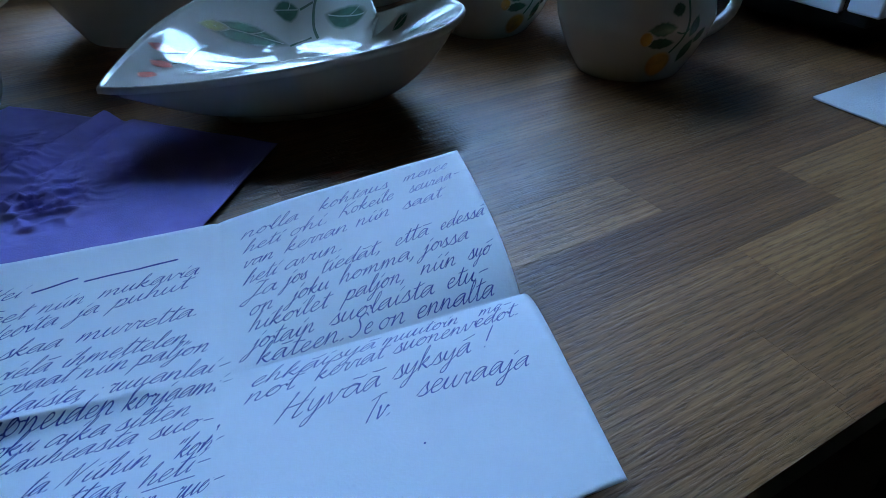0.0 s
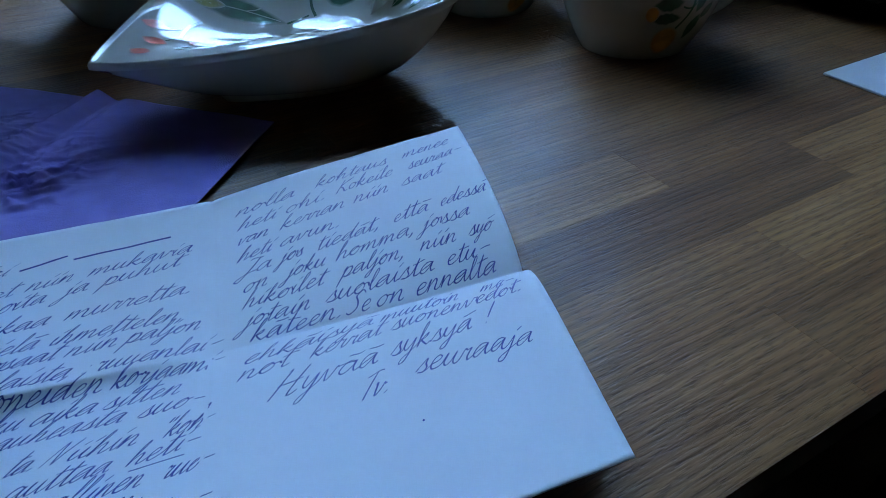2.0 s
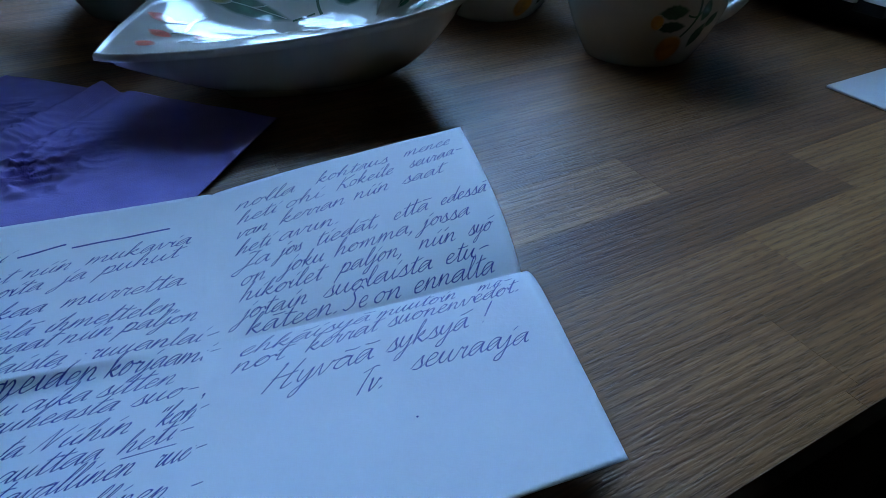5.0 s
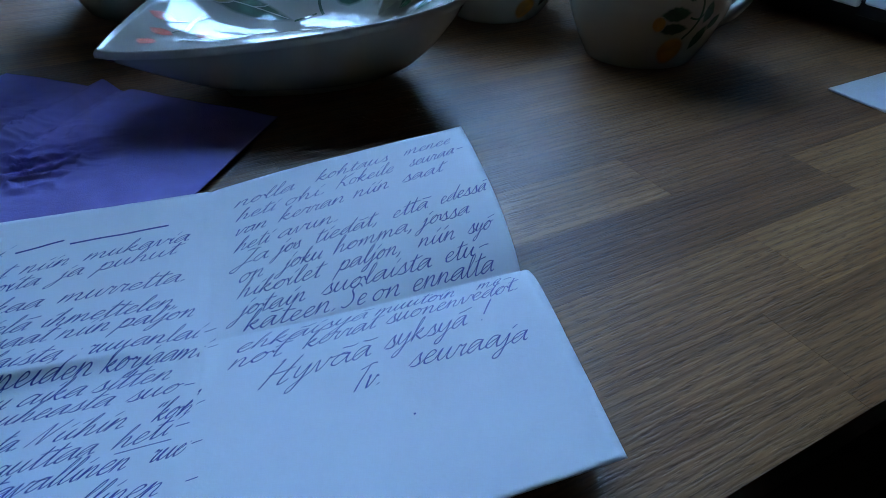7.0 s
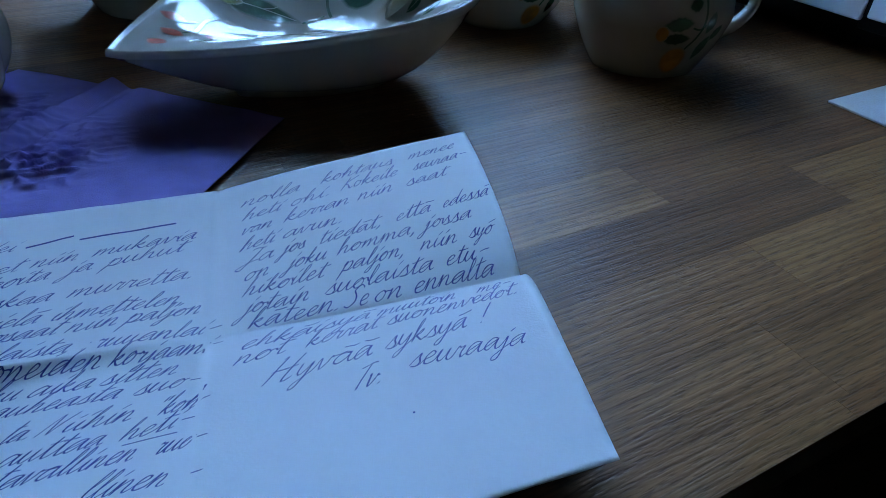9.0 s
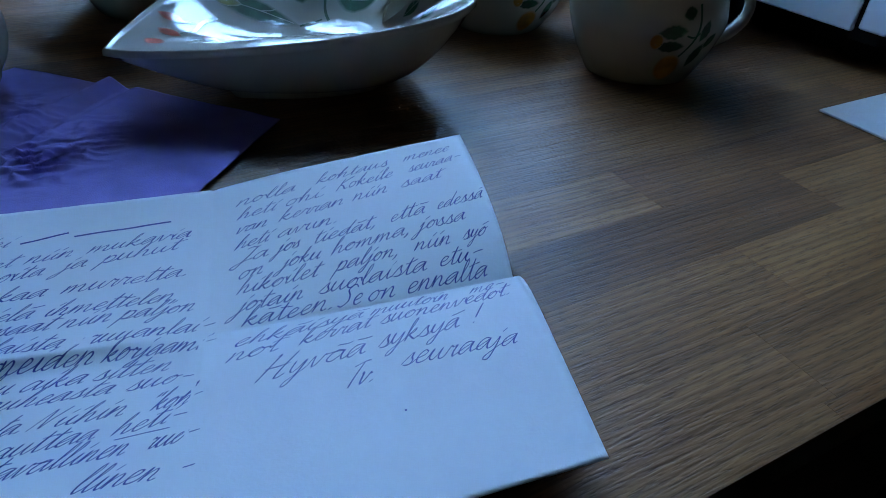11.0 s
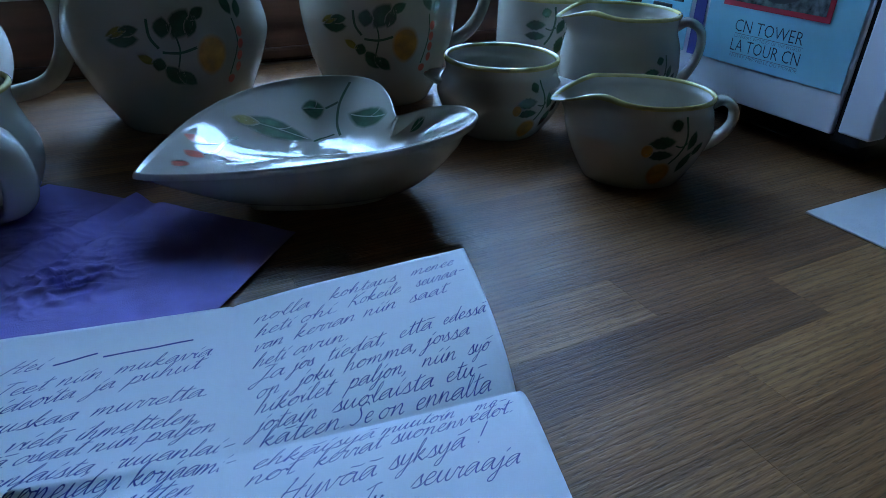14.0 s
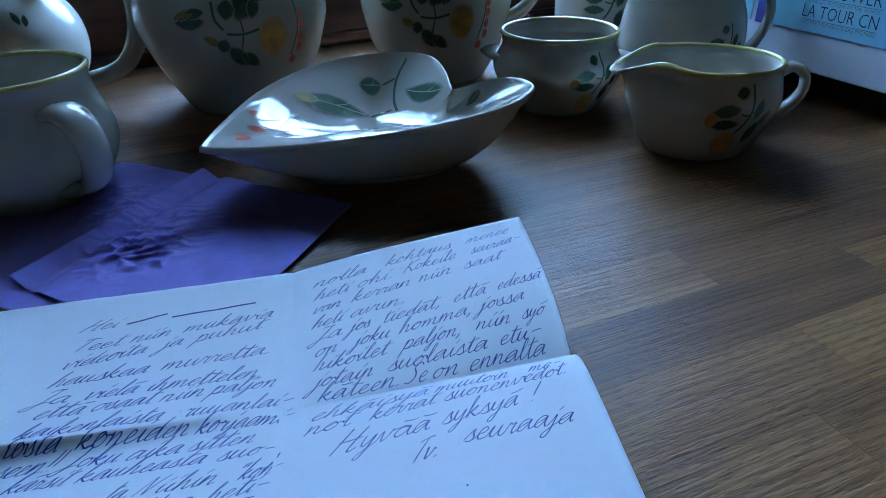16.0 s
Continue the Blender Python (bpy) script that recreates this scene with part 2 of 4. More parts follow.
def tube(pts, radii, sides=14, flat=1.0):
    """A swept handle along smooth points with elliptic section; radii per point; flat: width over thickness."""
    bm = bmesh.new()
    line = smoothline(pts, 8)
    n = len(line)
    rr = np.interp(np.linspace(0, len(radii) - 1, n), range(len(radii)), radii)
    up = Vector((0, 1, 0))
    rings = []
    for i, p in enumerate(line):
        t = (line[min(i + 1, n - 1)] - line[max(i - 1, 0)]).normalized()
        a = (up - t * up.dot(t)).normalized()
        b = t.cross(a)
        rings.append([bm.verts.new(p + a * math.cos(k * math.tau / sides) * rr[i] * flat + b * math.sin(k * math.tau / sides) * rr[i]) for k in range(sides)])
    for r0, r1 in zip(rings, rings[1:]):
        for k in range(sides):
            bm.faces.new((r0[k], r0[(k + 1) % sides], r1[(k + 1) % sides], r1[k]))
    bm.faces.new(rings[0])
    bm.faces.new(rings[-1])
    return bm


class Pot:
    """A turned pot with wall thickness: outer profile (radius, height), and a lip that may be pulled to a spout."""

    def __init__(self, profile, wall=0.0035, spout=0.0, spout_way=math.pi, lift=0.0, spout_from=0.55, width=0.5, oval=1.0):
        self.prof = smoothline([(r, z, 0) for r, z in profile], 7)
        self.wall, self.spout, self.way, self.lift, self.low, self.width, self.oval = wall, spout, spout_way, lift, spout_from, width, oval
        self.h = profile[-1][1]

    def radius(self, z):
        zs = [p.y for p in self.prof]
        return float(np.interp(z, zs, [p.x for p in self.prof]))

    def place(self, a, r, z):
        d = (a - self.way + math.pi) % math.tau - math.pi
        w = math.exp(-(d / self.width) ** 2)
        k = max(0.0, min(1.2, (z / self.h - self.low) / (1 - self.low))) ** 2.0
        rr = r + self.spout * w * k - 0.25 * self.spout * k * (math.exp(-((abs(d) - 2.0 * self.width) / (0.8 * self.width)) ** 2))
        zz = z + self.lift * w * k ** 2 - 0.35 * self.lift * k ** 2 * math.exp(-((abs(d) - 2.1 * self.width) / self.width) ** 2)
        return Vector((rr * math.cos(a), rr * math.sin(a) * self.oval, zz))

    def body(self, sides=72):
        bm = bmesh.new()
        outer = [(p.x, p.y) for p in self.prof]
        r_top, z_top = outer[-1]
        lip = [(r_top - self.wall * 0.5 * (1 - math.cos(t)), z_top + self.wall * 0.5 * math.sin(t)) for t in (math.pi * 0.25, math.pi * 0.5, math.pi * 0.75)]
        inner = [(max(r - self.wall, 0.002), z) for r, z in reversed(outer) if z > self.wall]
        loop = [(0.001, 0.0018), (outer[0][0] * 0.8, 0.0018), (outer[0][0] * 0.86, 0.0)] + outer + lip + inner + [(outer[0][0] * 0.6, self.wall), (0.001, self.wall)]
        rings = [[bm.verts.new(self.place(k * math.tau / sides, r, z)) for k in range(sides)] for r, z in loop]
        for r0, r1 in zip(rings, rings[1:]):
            for k in range(sides):
                bm.faces.new((r0[k], r0[(k + 1) % sides], r1[(k + 1) % sides], r1[k]))
        bm.faces.new(rings[0])
        bm.faces.new(rings[-1])
        return bm

    def rim(self, tall=0.0008, sides=96):
        """The coloured band that runs over the lip."""
        bm = bmesh.new()
        r_top, z_top = self.prof[-1].x, self.prof[-1].y
        w = self.wall
        loop = [(self.radius(z_top - 1.6 * tall) + 0.0003, z_top - 1.6 * tall)] + [(r_top - w / 2 + (w / 2 + 0.0004) * math.cos(t), z_top + (w / 2 + 0.0004) * math.sin(t)) for t in (0.0, 0.6, 1.2, 1.57, 2.2, 2.7)] + [(r_top - w - 0.0003, z_top - 0.7 * tall)]
        rings = [[bm.verts.new(self.place(k * math.tau / sides, r, z)) for k in range(sides)] for r, z in loop]
        for r0, r1 in zip(rings, rings[1:]):
            for k in range(sides):
                bm.faces.new((r0[k], r0[(k + 1) % sides], r1[(k + 1) % sides], r1[k]))
        return bm

    def on(self, a, z):
        return self.place(a, self.radius(z) + 0.00035, z)


def leaf_shape(x, y, length, width, turn, bite=0.0, k=14):
    """Outline of a pointed leaf as points round its middle."""
    pts = []
    for i in range(2 * k):
        t = i / k if i < k else 2 - i / k
        side = 1 if i < k else -1
        u = (t - 0.5) * length
        v = side * width / 2 * math.sin(math.pi * t) ** 0.8 * (1 + (bite + 0.03) * math.sin((9 + side) * t * math.pi))
        pts.append((x + u * math.cos(turn) - v * math.sin(turn), y + u * math.sin(turn) + v * math.cos(turn)))
    return pts


def leaf_between(p, q, width):
    """Outline of a leaf or berry from its stalk p to its tip q."""
    return leaf_shape((p[0] + q[0]) / 2, (p[1] + q[1]) / 2, math.hypot(q[0] - p[0], q[1] - p[1]), width, math.atan2(q[1] - p[1], q[0] - p[0]))


def round_shape(x, y, rx, ry, turn=0.0, k=28, wob=0.03):
    return [(x + rx * math.cos(a) * math.cos(turn) - ry * math.sin(a) * math.sin(turn), y + (1 + wob * math.sin(3 * a)) * (rx * math.cos(a) * math.sin(turn) + ry * math.sin(a) * math.cos(turn))) for a in [i * math.tau / k for i in range(k)]]


def stem_shape(pts, w):
    line = smoothline([(x, y, 0) for x, y in pts], 6)
    left, right = [], []
    for i, p in enumerate(line):
        t = (line[min(i + 1, len(line) - 1)] - line[max(i - 1, 0)]).normalized()
        s = Vector((-t.y, t.x, 0)) * w / 2
        left.append(p + s)
        right.append(p - s)
    return [(p.x, p.y) for p in left + right[::-1]]


def decal(shapes, put, grid=4):
    """Painted shapes: each outline is filled with a fan of rings, and laid on a surface by put(x, y)."""
    bm = bmesh.new()
    fade = bm.verts.layers.float.new("brush")
    for pts in shapes:
        n = len(pts)
        cx, cy = sum(p[0] for p in pts) / n, sum(p[1] for p in pts) / n
        rings = [[bm.verts.new(put(cx + (x - cx) * f, cy + (y - cy) * f)) for x, y in pts] for f in [(i + 1) / grid for i in range(grid)]]
        for k, ring in enumerate(rings):
            for v in ring:
                v[fade] = min(1.0, (grid - 1 - k) / grid * 4.0)
        mid = bm.verts.new(put(cx, cy))
        mid[fade] = 1.0
        for k in range(n):
            bm.faces.new((mid, rings[0][k], rings[0][(k + 1) % n]))
        for r0, r1 in zip(rings, rings[1:]):
            for k in range(n):
                bm.faces.new((r0[k], r0[(k + 1) % n], r1[(k + 1) % n], r1[k]))
    return bm


def ribbon(strokes, put):
    """Painted strokes: each a line of points with a width."""
    bm = bmesh.new()
    fade = bm.verts.layers.float.new("brush")
    for pts, w in strokes:
        outline = stem_shape(pts, w)
        half = len(outline) // 2
        L = [bm.verts.new(put(*p)) for p in outline[:half]]
        R = [bm.verts.new(put(*p)) for p in outline[half:][::-1]]
        for v in L + R:
            v[fade] = 0.9
        for i in range(half - 1):
            bm.faces.new((L[i], L[i + 1], R[i + 1], R[i]))
    return bm


def spray(thing_body, put, scale=1.0, flip=1, fruit=True, berries=True):
    """The painted fruit spray of the service: leaves, stems, an orange fruit and small red berries."""
    k = scale
    P = lambda x, y: (flip * x * k, y * k)
    L = lambda x, y, l, w, t: leaf_shape(flip * x * k, y * k, l * k, w * k * 1.22, t if flip > 0 else math.pi - t)
    leaves = [L(-0.030, 0.010, 0.026, 0.010, 0.05), L(-0.026, 0.016, 0.018, 0.007, 0.15), L(-0.002, 0.018, 0.016, 0.011, 1.4), L(0.011, 0.020, 0.026, 0.015, 0.95),
              L(0.018, 0.018, 0.018, 0.008, 1.15), L(-0.008, -0.008, 0.012, 0.009, 1.2), L(0.002, -0.017, 0.022, 0.011, -0.9), L(0.011, -0.020, 0.020, 0.009, -0.7)]
    for x, y, l, w, t in ((-0.034, 0.015, 0.020, 0.006, 0.35), (0.024, 0.026, 0.016, 0.007, 0.5), (-0.016, -0.004, 0.014, 0.006, 2.6), (0.050, 0.030, 0.018, 0.008, 1.9), (0.060, 0.026, 0.016, 0.007, 1.2)):
        part("leaf_motif", decal([L(x, y, l, w, t)], put), OLIVE if x < -0.01 else LEAF, thing_body, "painted olive leaf" if x < -0.01 else "painted dark green leaf", True)
    for k_leaf in leaves:
        part("leaf_motif", decal([k_leaf], put), LEAF, thing_body, "painted dark green leaf", True)
    for pts, w in (([P(-0.012, 0.024), P(-0.011, 0.012), P(-0.006, 0.004)], 0.0020), ([P(-0.004, 0.001), P(0.008, 0.000), P(0.020, 0.003)], 0.0020), ([P(0.006, 0.014), P(0.008, 0.002), P(0.005, -0.012)], 0.0012)):
        part("stem_motif", ribbon([(pts, w * k)], put), LEAF, thing_body, "painted green stem", True)
    if fruit:
        part("fruit_motif", decal([round_shape(flip * 0.031 * k, -0.004 * k, 0.0125 * k, 0.0165 * k)], put), FRUIT, thing_body, "painted orange fruit", True)
    if berries:
        for y in (0.010, 0.001, -0.008, -0.017):
            part("berry_motif", decal([round_shape(flip * 0.056 * k, y * k, 0.003 * k, 0.0045 * k, k=12)], put), BERRY, thing_body, "painted red berry", True)
        part("berry_motif", decal([round_shape(flip * 0.050 * k, -0.026 * k, 0.004 * k, 0.004 * k, k=12)], put), BERRY, thing_body, "painted red berry", True)
        part("twig_motif", ribbon([([P(0.052, 0.020), P(0.053, 0.0), P(0.048, -0.022)], 0.0012 * k)], put), LEAF, thing_body, "", True)


def small_spray(body_ob, pot, angle, zc, scale=1.0, fruit=True):
    """The narrower spray of the small pots: leaves round an upright stem, the fruit low at its side."""
    r = pot.radius(zc)
    put = lambda x, y: pot.on(angle + x * scale / r, zc + y * scale)
    for x, y, l, w, t in ((-0.013, 0.006, 0.020, 0.0075, 0.10), (-0.013, -0.003, 0.021, 0.0065, 0.02), (-0.004, 0.017, 0.010, 0.007, 0.3), (0.009, 0.006, 0.015, 0.006, 1.2), (0.009, -0.010, 0.019, 0.0075, 1.25), (0.016, -0.001, 0.013, 0.006, 0.9)):
        part("leaf_motif", decal([leaf_shape(x, y, l, w * 1.25, t, 0.06)], put), LEAF, body_ob, "painted dark green leaf", True)
    for pts, w in (([(0.003, 0.022), (0.004, 0.010), (0.001, -0.002), (-0.004, -0.010)], 0.0016), ([(-0.004, 0.004), (0.002, 0.003), (0.010, 0.010)], 0.0011)):
        part("stem_motif", ribbon([(pts, w)], put), LEAF, body_ob, "painted green stem", True)
    if fruit:
        part("fruit_motif", decal([round_shape(-0.009, -0.018, 0.0098, 0.0100)], put), FRUIT, body_ob, "painted orange fruit", True)
        part("bud_motif", decal([round_shape(-0.022, 0.000, 0.0042, 0.0052)], put), FRUIT, body_ob, "small painted orange bud", True)


def spray_on(body_ob, pot, angle, zc, **kw):
    r = pot.radius(zc)
    spray(body_ob, lambda x, y: pot.on(angle + x / r, zc + y), **kw)


# ---- setting: room, floor, ceiling, window wall ----
W0, W1, N_WALL, ZS, ZT = -0.16, 0.95, 0.872, 0.836, 1.80      # window opening along the wall, wall face, sill and top


def structure(name, bm, mat, label, category, m=DESK):
    return tagged(part(name, bm, mat, None, label, m=m), kind="structure", category=category)


structure("floor", box(-2.2, 2.0, -3.2, 1.16, -0.05, 0.0), FLOOR, "dark brown wooden floor in shadow under the table", "floor")
structure("ceiling", box(-2.2, 2.0, -3.2, 1.16, 2.5, 2.56), CEIL, "brown wooden ceiling", "ceiling")
structure("wall_south", box(-2.2, 2.0, -3.28, -3.2, 0, 2.5), ROOM, "warm brown painted wall behind the viewer", "wall")
structure("wall_west", box(-2.28, -2.2, -3.2, 1.16, 0, 2.5), ROOM, "warm brown painted side wall", "wall")
structure("wall_east", box(2.0, 2.08, -3.2, 1.16, 0, 2.5), ROOM, "warm brown painted side wall", "wall")
wall = box(-2.2, 2.0, N_WALL, 1.16, 0, ZS - 0.003)
for b in ((-2.2, W0, N_WALL, 1.16, ZS - 0.003, 2.5), (W1, 2.0, N_WALL, 1.16, ZS - 0.003, 2.5), (W0, W1, N_WALL, 1.16, ZT, 2.5)):
    box(*b, bm=wall)
structure("wall_north", wall, ROOM, "warm brown wall with a wide window above the table", "wall")
window = tagged(empty("window_1", desk(0, 0), "wide window with dark brown wooden frame over the table", "window"), kind="structure")
part("apron_board", box(-1.9, 1.6, N_WALL - 0.006, N_WALL - 0.0005, T - 0.05, ZS - 0.002, 0.002), BOARD, window, "dark reddish brown wooden board below the glass")
part("apron_moulding", box(-1.9, 1.6, N_WALL - 0.016, N_WALL - 0.006, T + 0.001, T + 0.016, 0.003), BOARD, window, "thin brown moulding at the table's back edge")
part("sill", box(W0 + 0.001, W1 - 0.001, N_WALL - 0.012, 1.155, ZS - 0.002, ZS + 0.006, 0.002), WHITE, window, "white painted inner sill")
part("sash_rail", box(W0 + 0.002, W1 - 0.002, 1.085, 1.125, ZS + 0.006, ZS + 0.034, 0.003), WHITE, window, "white lower sash rail")
part("head_rail", box(W0 + 0.002, W1 - 0.002, 1.085, 1.125, ZT - 0.06, ZT - 0.001, 0.003), BOARD, window)
# the first, very broad upright is added to block window light on the left
for s0, s1 in ((W0 + 0.002, 0.10), (0.62, 0.665), (W1 - 0.05, W1 - 0.002)):
    part("stile_and_light_block", box(s0, s1, 1.085, 1.125, ZS + 0.0342, ZT - 0.0602, 0.003), BOARD, window)
for s0, s1 in ((0.10, 0.62), (0.665, W1 - 0.05)):
    pane = part("pane", box(s0, s1, 1.103, 1.107, ZS + 0.0343, ZT - 0.0603), GLASS, window, "clear window pane")
    pane.visible_shadow = False
# glowing sheet that lights the room; its top is kept low to cut steep light
outside = part("backdrop", box(-5.0, 5.0, 2.6, 2.62, -1.0, 3.4), OUTDOORS, None, "bright overcast sky behind dark garden trees", m=DESK)
tagged(outside, kind="structure", category="backdrop")

# ---- the table ----
S0, S1, N0, N1 = -1.0, 1.05, 0.0915, 0.866
table = empty("table", desk(0, 0), "brown oak-stave laminate table top by the window", "table")
part("core", box(S0 + 0.003, S1 - 0.003, N0 + 0.003, N1, T - 0.030, T - 0.0022, 0.002), EDGE, table, "dark edge of the table top")
for s, n in ((S0 + 0.08, N0 + 0.08), (S1 - 0.08, N0 + 0.08), (S0 + 0.08, N1 - 0.06), (S1 - 0.08, N1 - 0.06)):
    part("leg", box(s - 0.03, s + 0.03, n - 0.03, n + 0.03, 0.0, T - 0.0302, 0.004), EDGE, table)
for n0, n1 in ((N0 + 0.06, N0 + 0.08), (N1 - 0.08, N1 - 0.06)):
    part("apron", box(S0 + 0.112, S1 - 0.112, n0, n1, T - 0.11, T - 0.0302, 0.002), EDGE, table)

# ---- the letter ----
CC, TC, BC = (-0.015, 0.255, 0.0035), (-0.0475, 0.3555, 0.0038), (0.016, 0.156, 0.024)
TR, FR, BR = (0.072, 0.406, 0.019), (0.101, 0.306, 0.0012), (0.126, 0.207, 0.015)
TL, CL, BL = (-0.203, 0.295, 0.004), (-0.167, 0.189, 0.018), (-0.135, 0.095, 0.022)
WR, WL, HU, HD = 0.128, 0.165, 0.108, 0.104


def sheet(u, v):
    """A place on the folded letter: u to the right of the upright fold, v below the level fold, in metres on the paper."""
    a = u / WR if u >= 0 else -u / WL
    t = -v / HU if v < 0 else v / HD
    mid, side = Vector(CC), Vector(FR if u >= 0 else CL)
    far_mid, far_side = Vector(TC if v < 0 else BC), Vector((TR if v < 0 else BR) if u >= 0 else (TL if v < 0 else BL))
    p = mid.lerp(side, a).lerp(far_mid.lerp(far_side, a), t)
    if u >= 0:
        if v < 0:
            z = CC[2] * (1 - a) + FR[2] * a + (TR[2] - FR[2]) * a ** 0.8 * (0.30 * math.sin(t * math.pi / 2) + 0.70 * 1.01 * (1 - math.exp(-t / 0.20)))
        else:
            edge = FR[2] + 0.0125 * (1 - math.exp(-t / 0.085)) + 0.0015 * t
            z = (CC[2] + (BC[2] - CC[2]) * t ** 1.1) * (1 - a ** 0.55) + edge * a ** 0.55
    else:
        ridge = CC[2] + (CL[2] - CC[2]) * a ** 0.8
        if v < 0:
            z = ridge * math.exp(-t / 0.30) + (0.004 - 0.001 * a) * (1 - math.exp(-t / 0.30)) + 0.004 * a * math.sin(math.pi * t)
        else:
            z = ridge * (0.36 + 0.64 * math.exp(-t / 0.055)) * (1 - t) + 0.0235 * t
    z += 0.0006 * noise.noise(Vector((u * 30, v * 30, 3.0))) + 0.00022 * noise.noise(Vector((u * 95, v * 95, 7.0)))
    return Vector((p.x, p.y, T + z))


def grid_mesh(us, vs, put):
    bm = bmesh.new()
    rows = [[bm.verts.new(put(u, v)) for u in us] for v in vs]
    for r0, r1 in zip(rows, rows[1:]):
        for i in range(len(us) - 1):
            bm.faces.new((r0[i], r0[i + 1], r1[i + 1], r1[i]))
    return bm


us = np.concatenate([np.linspace(-WL, -0.004, 46), [-0.002, 0.0, 0.002], np.linspace(0.004, WR, 40)])
vs = np.concatenate([np.linspace(-HU, -0.006, 34), [-0.003, -0.0012, 0.0, 0.0012, 0.003], np.linspace(0.0055, HD, 44)])
letter = empty("letter", Matrix.Identity(4), "white handwritten letter with cross folds and blue ink", "letter")
paper = part("sheet", grid_mesh(list(us), list(vs), sheet), PAPER, letter, "white folded writing paper", True)
thick = paper.modifiers.new("thickness", "SOLIDIFY")
thick.thickness, thick.offset = 0.00015, -1


def above(u, v, d=0.00022):
    p = sheet(u, v)
    du, dv = sheet(u + 0.0004, v) - p, sheet(u, v + 0.0004) - p
    return p - du.cross(dv).normalized() * d * (-1 if du.cross(dv).z > 0 else 1)


def lettering(body, shear=0.0, thin=0.0):
    """A line of built-in lettering as a flat mesh, 1 high."""
    cu = bpy.data.curves.new("line", "FONT")
    cu.body, cu.size, cu.shear, cu.offset, cu.resolution_u = body, 1.0, shear, thin, 2
    ob = new("line", cu)
    me = bpy.data.meshes.new_from_object(ob.evaluated_get(bpy.context.evaluated_depsgraph_get()))
    bpy.data.objects.remove(ob)
    bpy.data.curves.remove(cu)
    bm = bmesh.new()
    bm.from_mesh(me)
    bpy.data.meshes.remove(me)
    return bm


# The writer's hand: each letter is one pen line and its lifted strokes, in heights of a small letter, with its advance.
HAND = {}


def glyph(letter, advance, line, *lifted):
    HAND[letter] = (advance, line, lifted)


BOWL_A = [(0.72, 0.86), (0.45, 1.0), (0.14, 0.66), (0.08, 0.18), (0.32, 0.0), (0.62, 0.42)]
glyph("a", 1.02, BOWL_A + [(0.76, 0.96), (0.72, 0.38), (0.82, 0.02), (1.0, 0.14)])
glyph("ä", 1.02, BOWL_A + [(0.76, 0.96), (0.72, 0.38), (0.82, 0.02), (1.0, 0.14)], [(0.22, 1.50), (0.55, 1.50), (0.95, 1.60)])
glyph("d", 1.04, BOWL_A + [(0.96, 2.0), (0.80, 1.0), (0.74, 0.3), (0.84, 0.0), (1.0, 0.14)])
glyph("e", 0.78, [(0.08, 0.36), (0.48, 0.58), (0.58, 0.88), (0.36, 1.0), (0.14, 0.6), (0.2, 0.1), (0.42, 0.0), (0.72, 0.22)])
glyph("i", 0.52, [(0.14, 0.5), (0.25, 1.0), (0.2, 0.3), (0.32, 0.0), (0.5, 0.16)], [(0.30, 1.42), (0.52, 1.78)])
glyph("j", 0.56, [(0.14, 0.5), (0.30, 1.0), (0.24, 0.0), (0.08, -0.85), (-0.2, -0.95), (-0.14, -0.55), (0.5, 0.2)], [(0.34, 1.42), (0.56, 1.78)])
glyph("n", 0.98, [(0.08, 0.84), (0.16, 1.0), (0.10, 0.0), (0.2, 0.5), (0.48, 1.0), (0.62, 0.78), (0.58, 0.18), (0.72, 0.0), (0.94, 0.18)])
glyph("m", 1.46, [(0.08, 0.84), (0.16, 1.0), (0.10, 0.0), (0.2, 0.5), (0.44, 1.0), (0.55, 0.78), (0.52, 0.0), (0.64, 0.5), (0.92, 1.0), (1.04, 0.78), (1.02, 0.18), (1.16, 0.0), (1.38, 0.18)])
glyph("o", 0.88, [(0.5, 1.0), (0.2, 0.88), (0.08, 0.4), (0.28, 0.0), (0.58, 0.2), (0.66, 0.7), (0.48, 1.0), (0.62, 0.84), (0.86, 0.88)])
glyph("ö", 0.88, [(0.5, 1.0), (0.2, 0.88), (0.08, 0.4), (0.28, 0.0), (0.58, 0.2), (0.66, 0.7), (0.48, 1.0), (0.62, 0.84), (0.86, 0.88)], [(0.2, 1.50), (0.8, 1.58)])
glyph("u", 1.0, [(0.08, 0.9), (0.14, 1.0), (0.08, 0.3), (0.26, 0.0), (0.5, 0.34), (0.66, 1.0), (0.62, 0.3), (0.76, 0.0), (0.96, 0.18)])
glyph("y", 0.90, [(0.08, 0.9), (0.14, 1.0), (0.10, 0.35), (0.28, 0.1), (0.5, 0.44), (0.68, 1.0), (0.58, 0.0), (0.40, -0.85), (0.12, -0.95), (0.2, -0.55), (0.8, 0.14)])
glyph("v", 0.88, [(0.08, 0.86), (0.18, 1.0), (0.24, 0.3), (0.34, 0.0), (0.58, 0.5), (0.68, 1.0), (0.76, 0.86), (0.9, 0.9)])
glyph("r", 0.70, [(0.10, 0.84), (0.16, 1.06), (0.32, 0.88), (0.5, 0.94), (0.42, 0.4), (0.5, 0.0), (0.68, 0.18)])
glyph("s", 0.74, [(0.08, 0.16), (0.44, 1.12), (0.48, 0.7), (0.62, 0.3), (0.48, 0.0), (0.2, 0.06), (0.48, 0.0), (0.74, 0.18)])
glyph("t", 0.64, [(0.16, 0.6), (0.34, 1.9), (0.27, 0.9), (0.28, 0.1), (0.42, 0.0), (0.62, 0.18)], [(0.0, 1.30), (0.74, 1.42)])
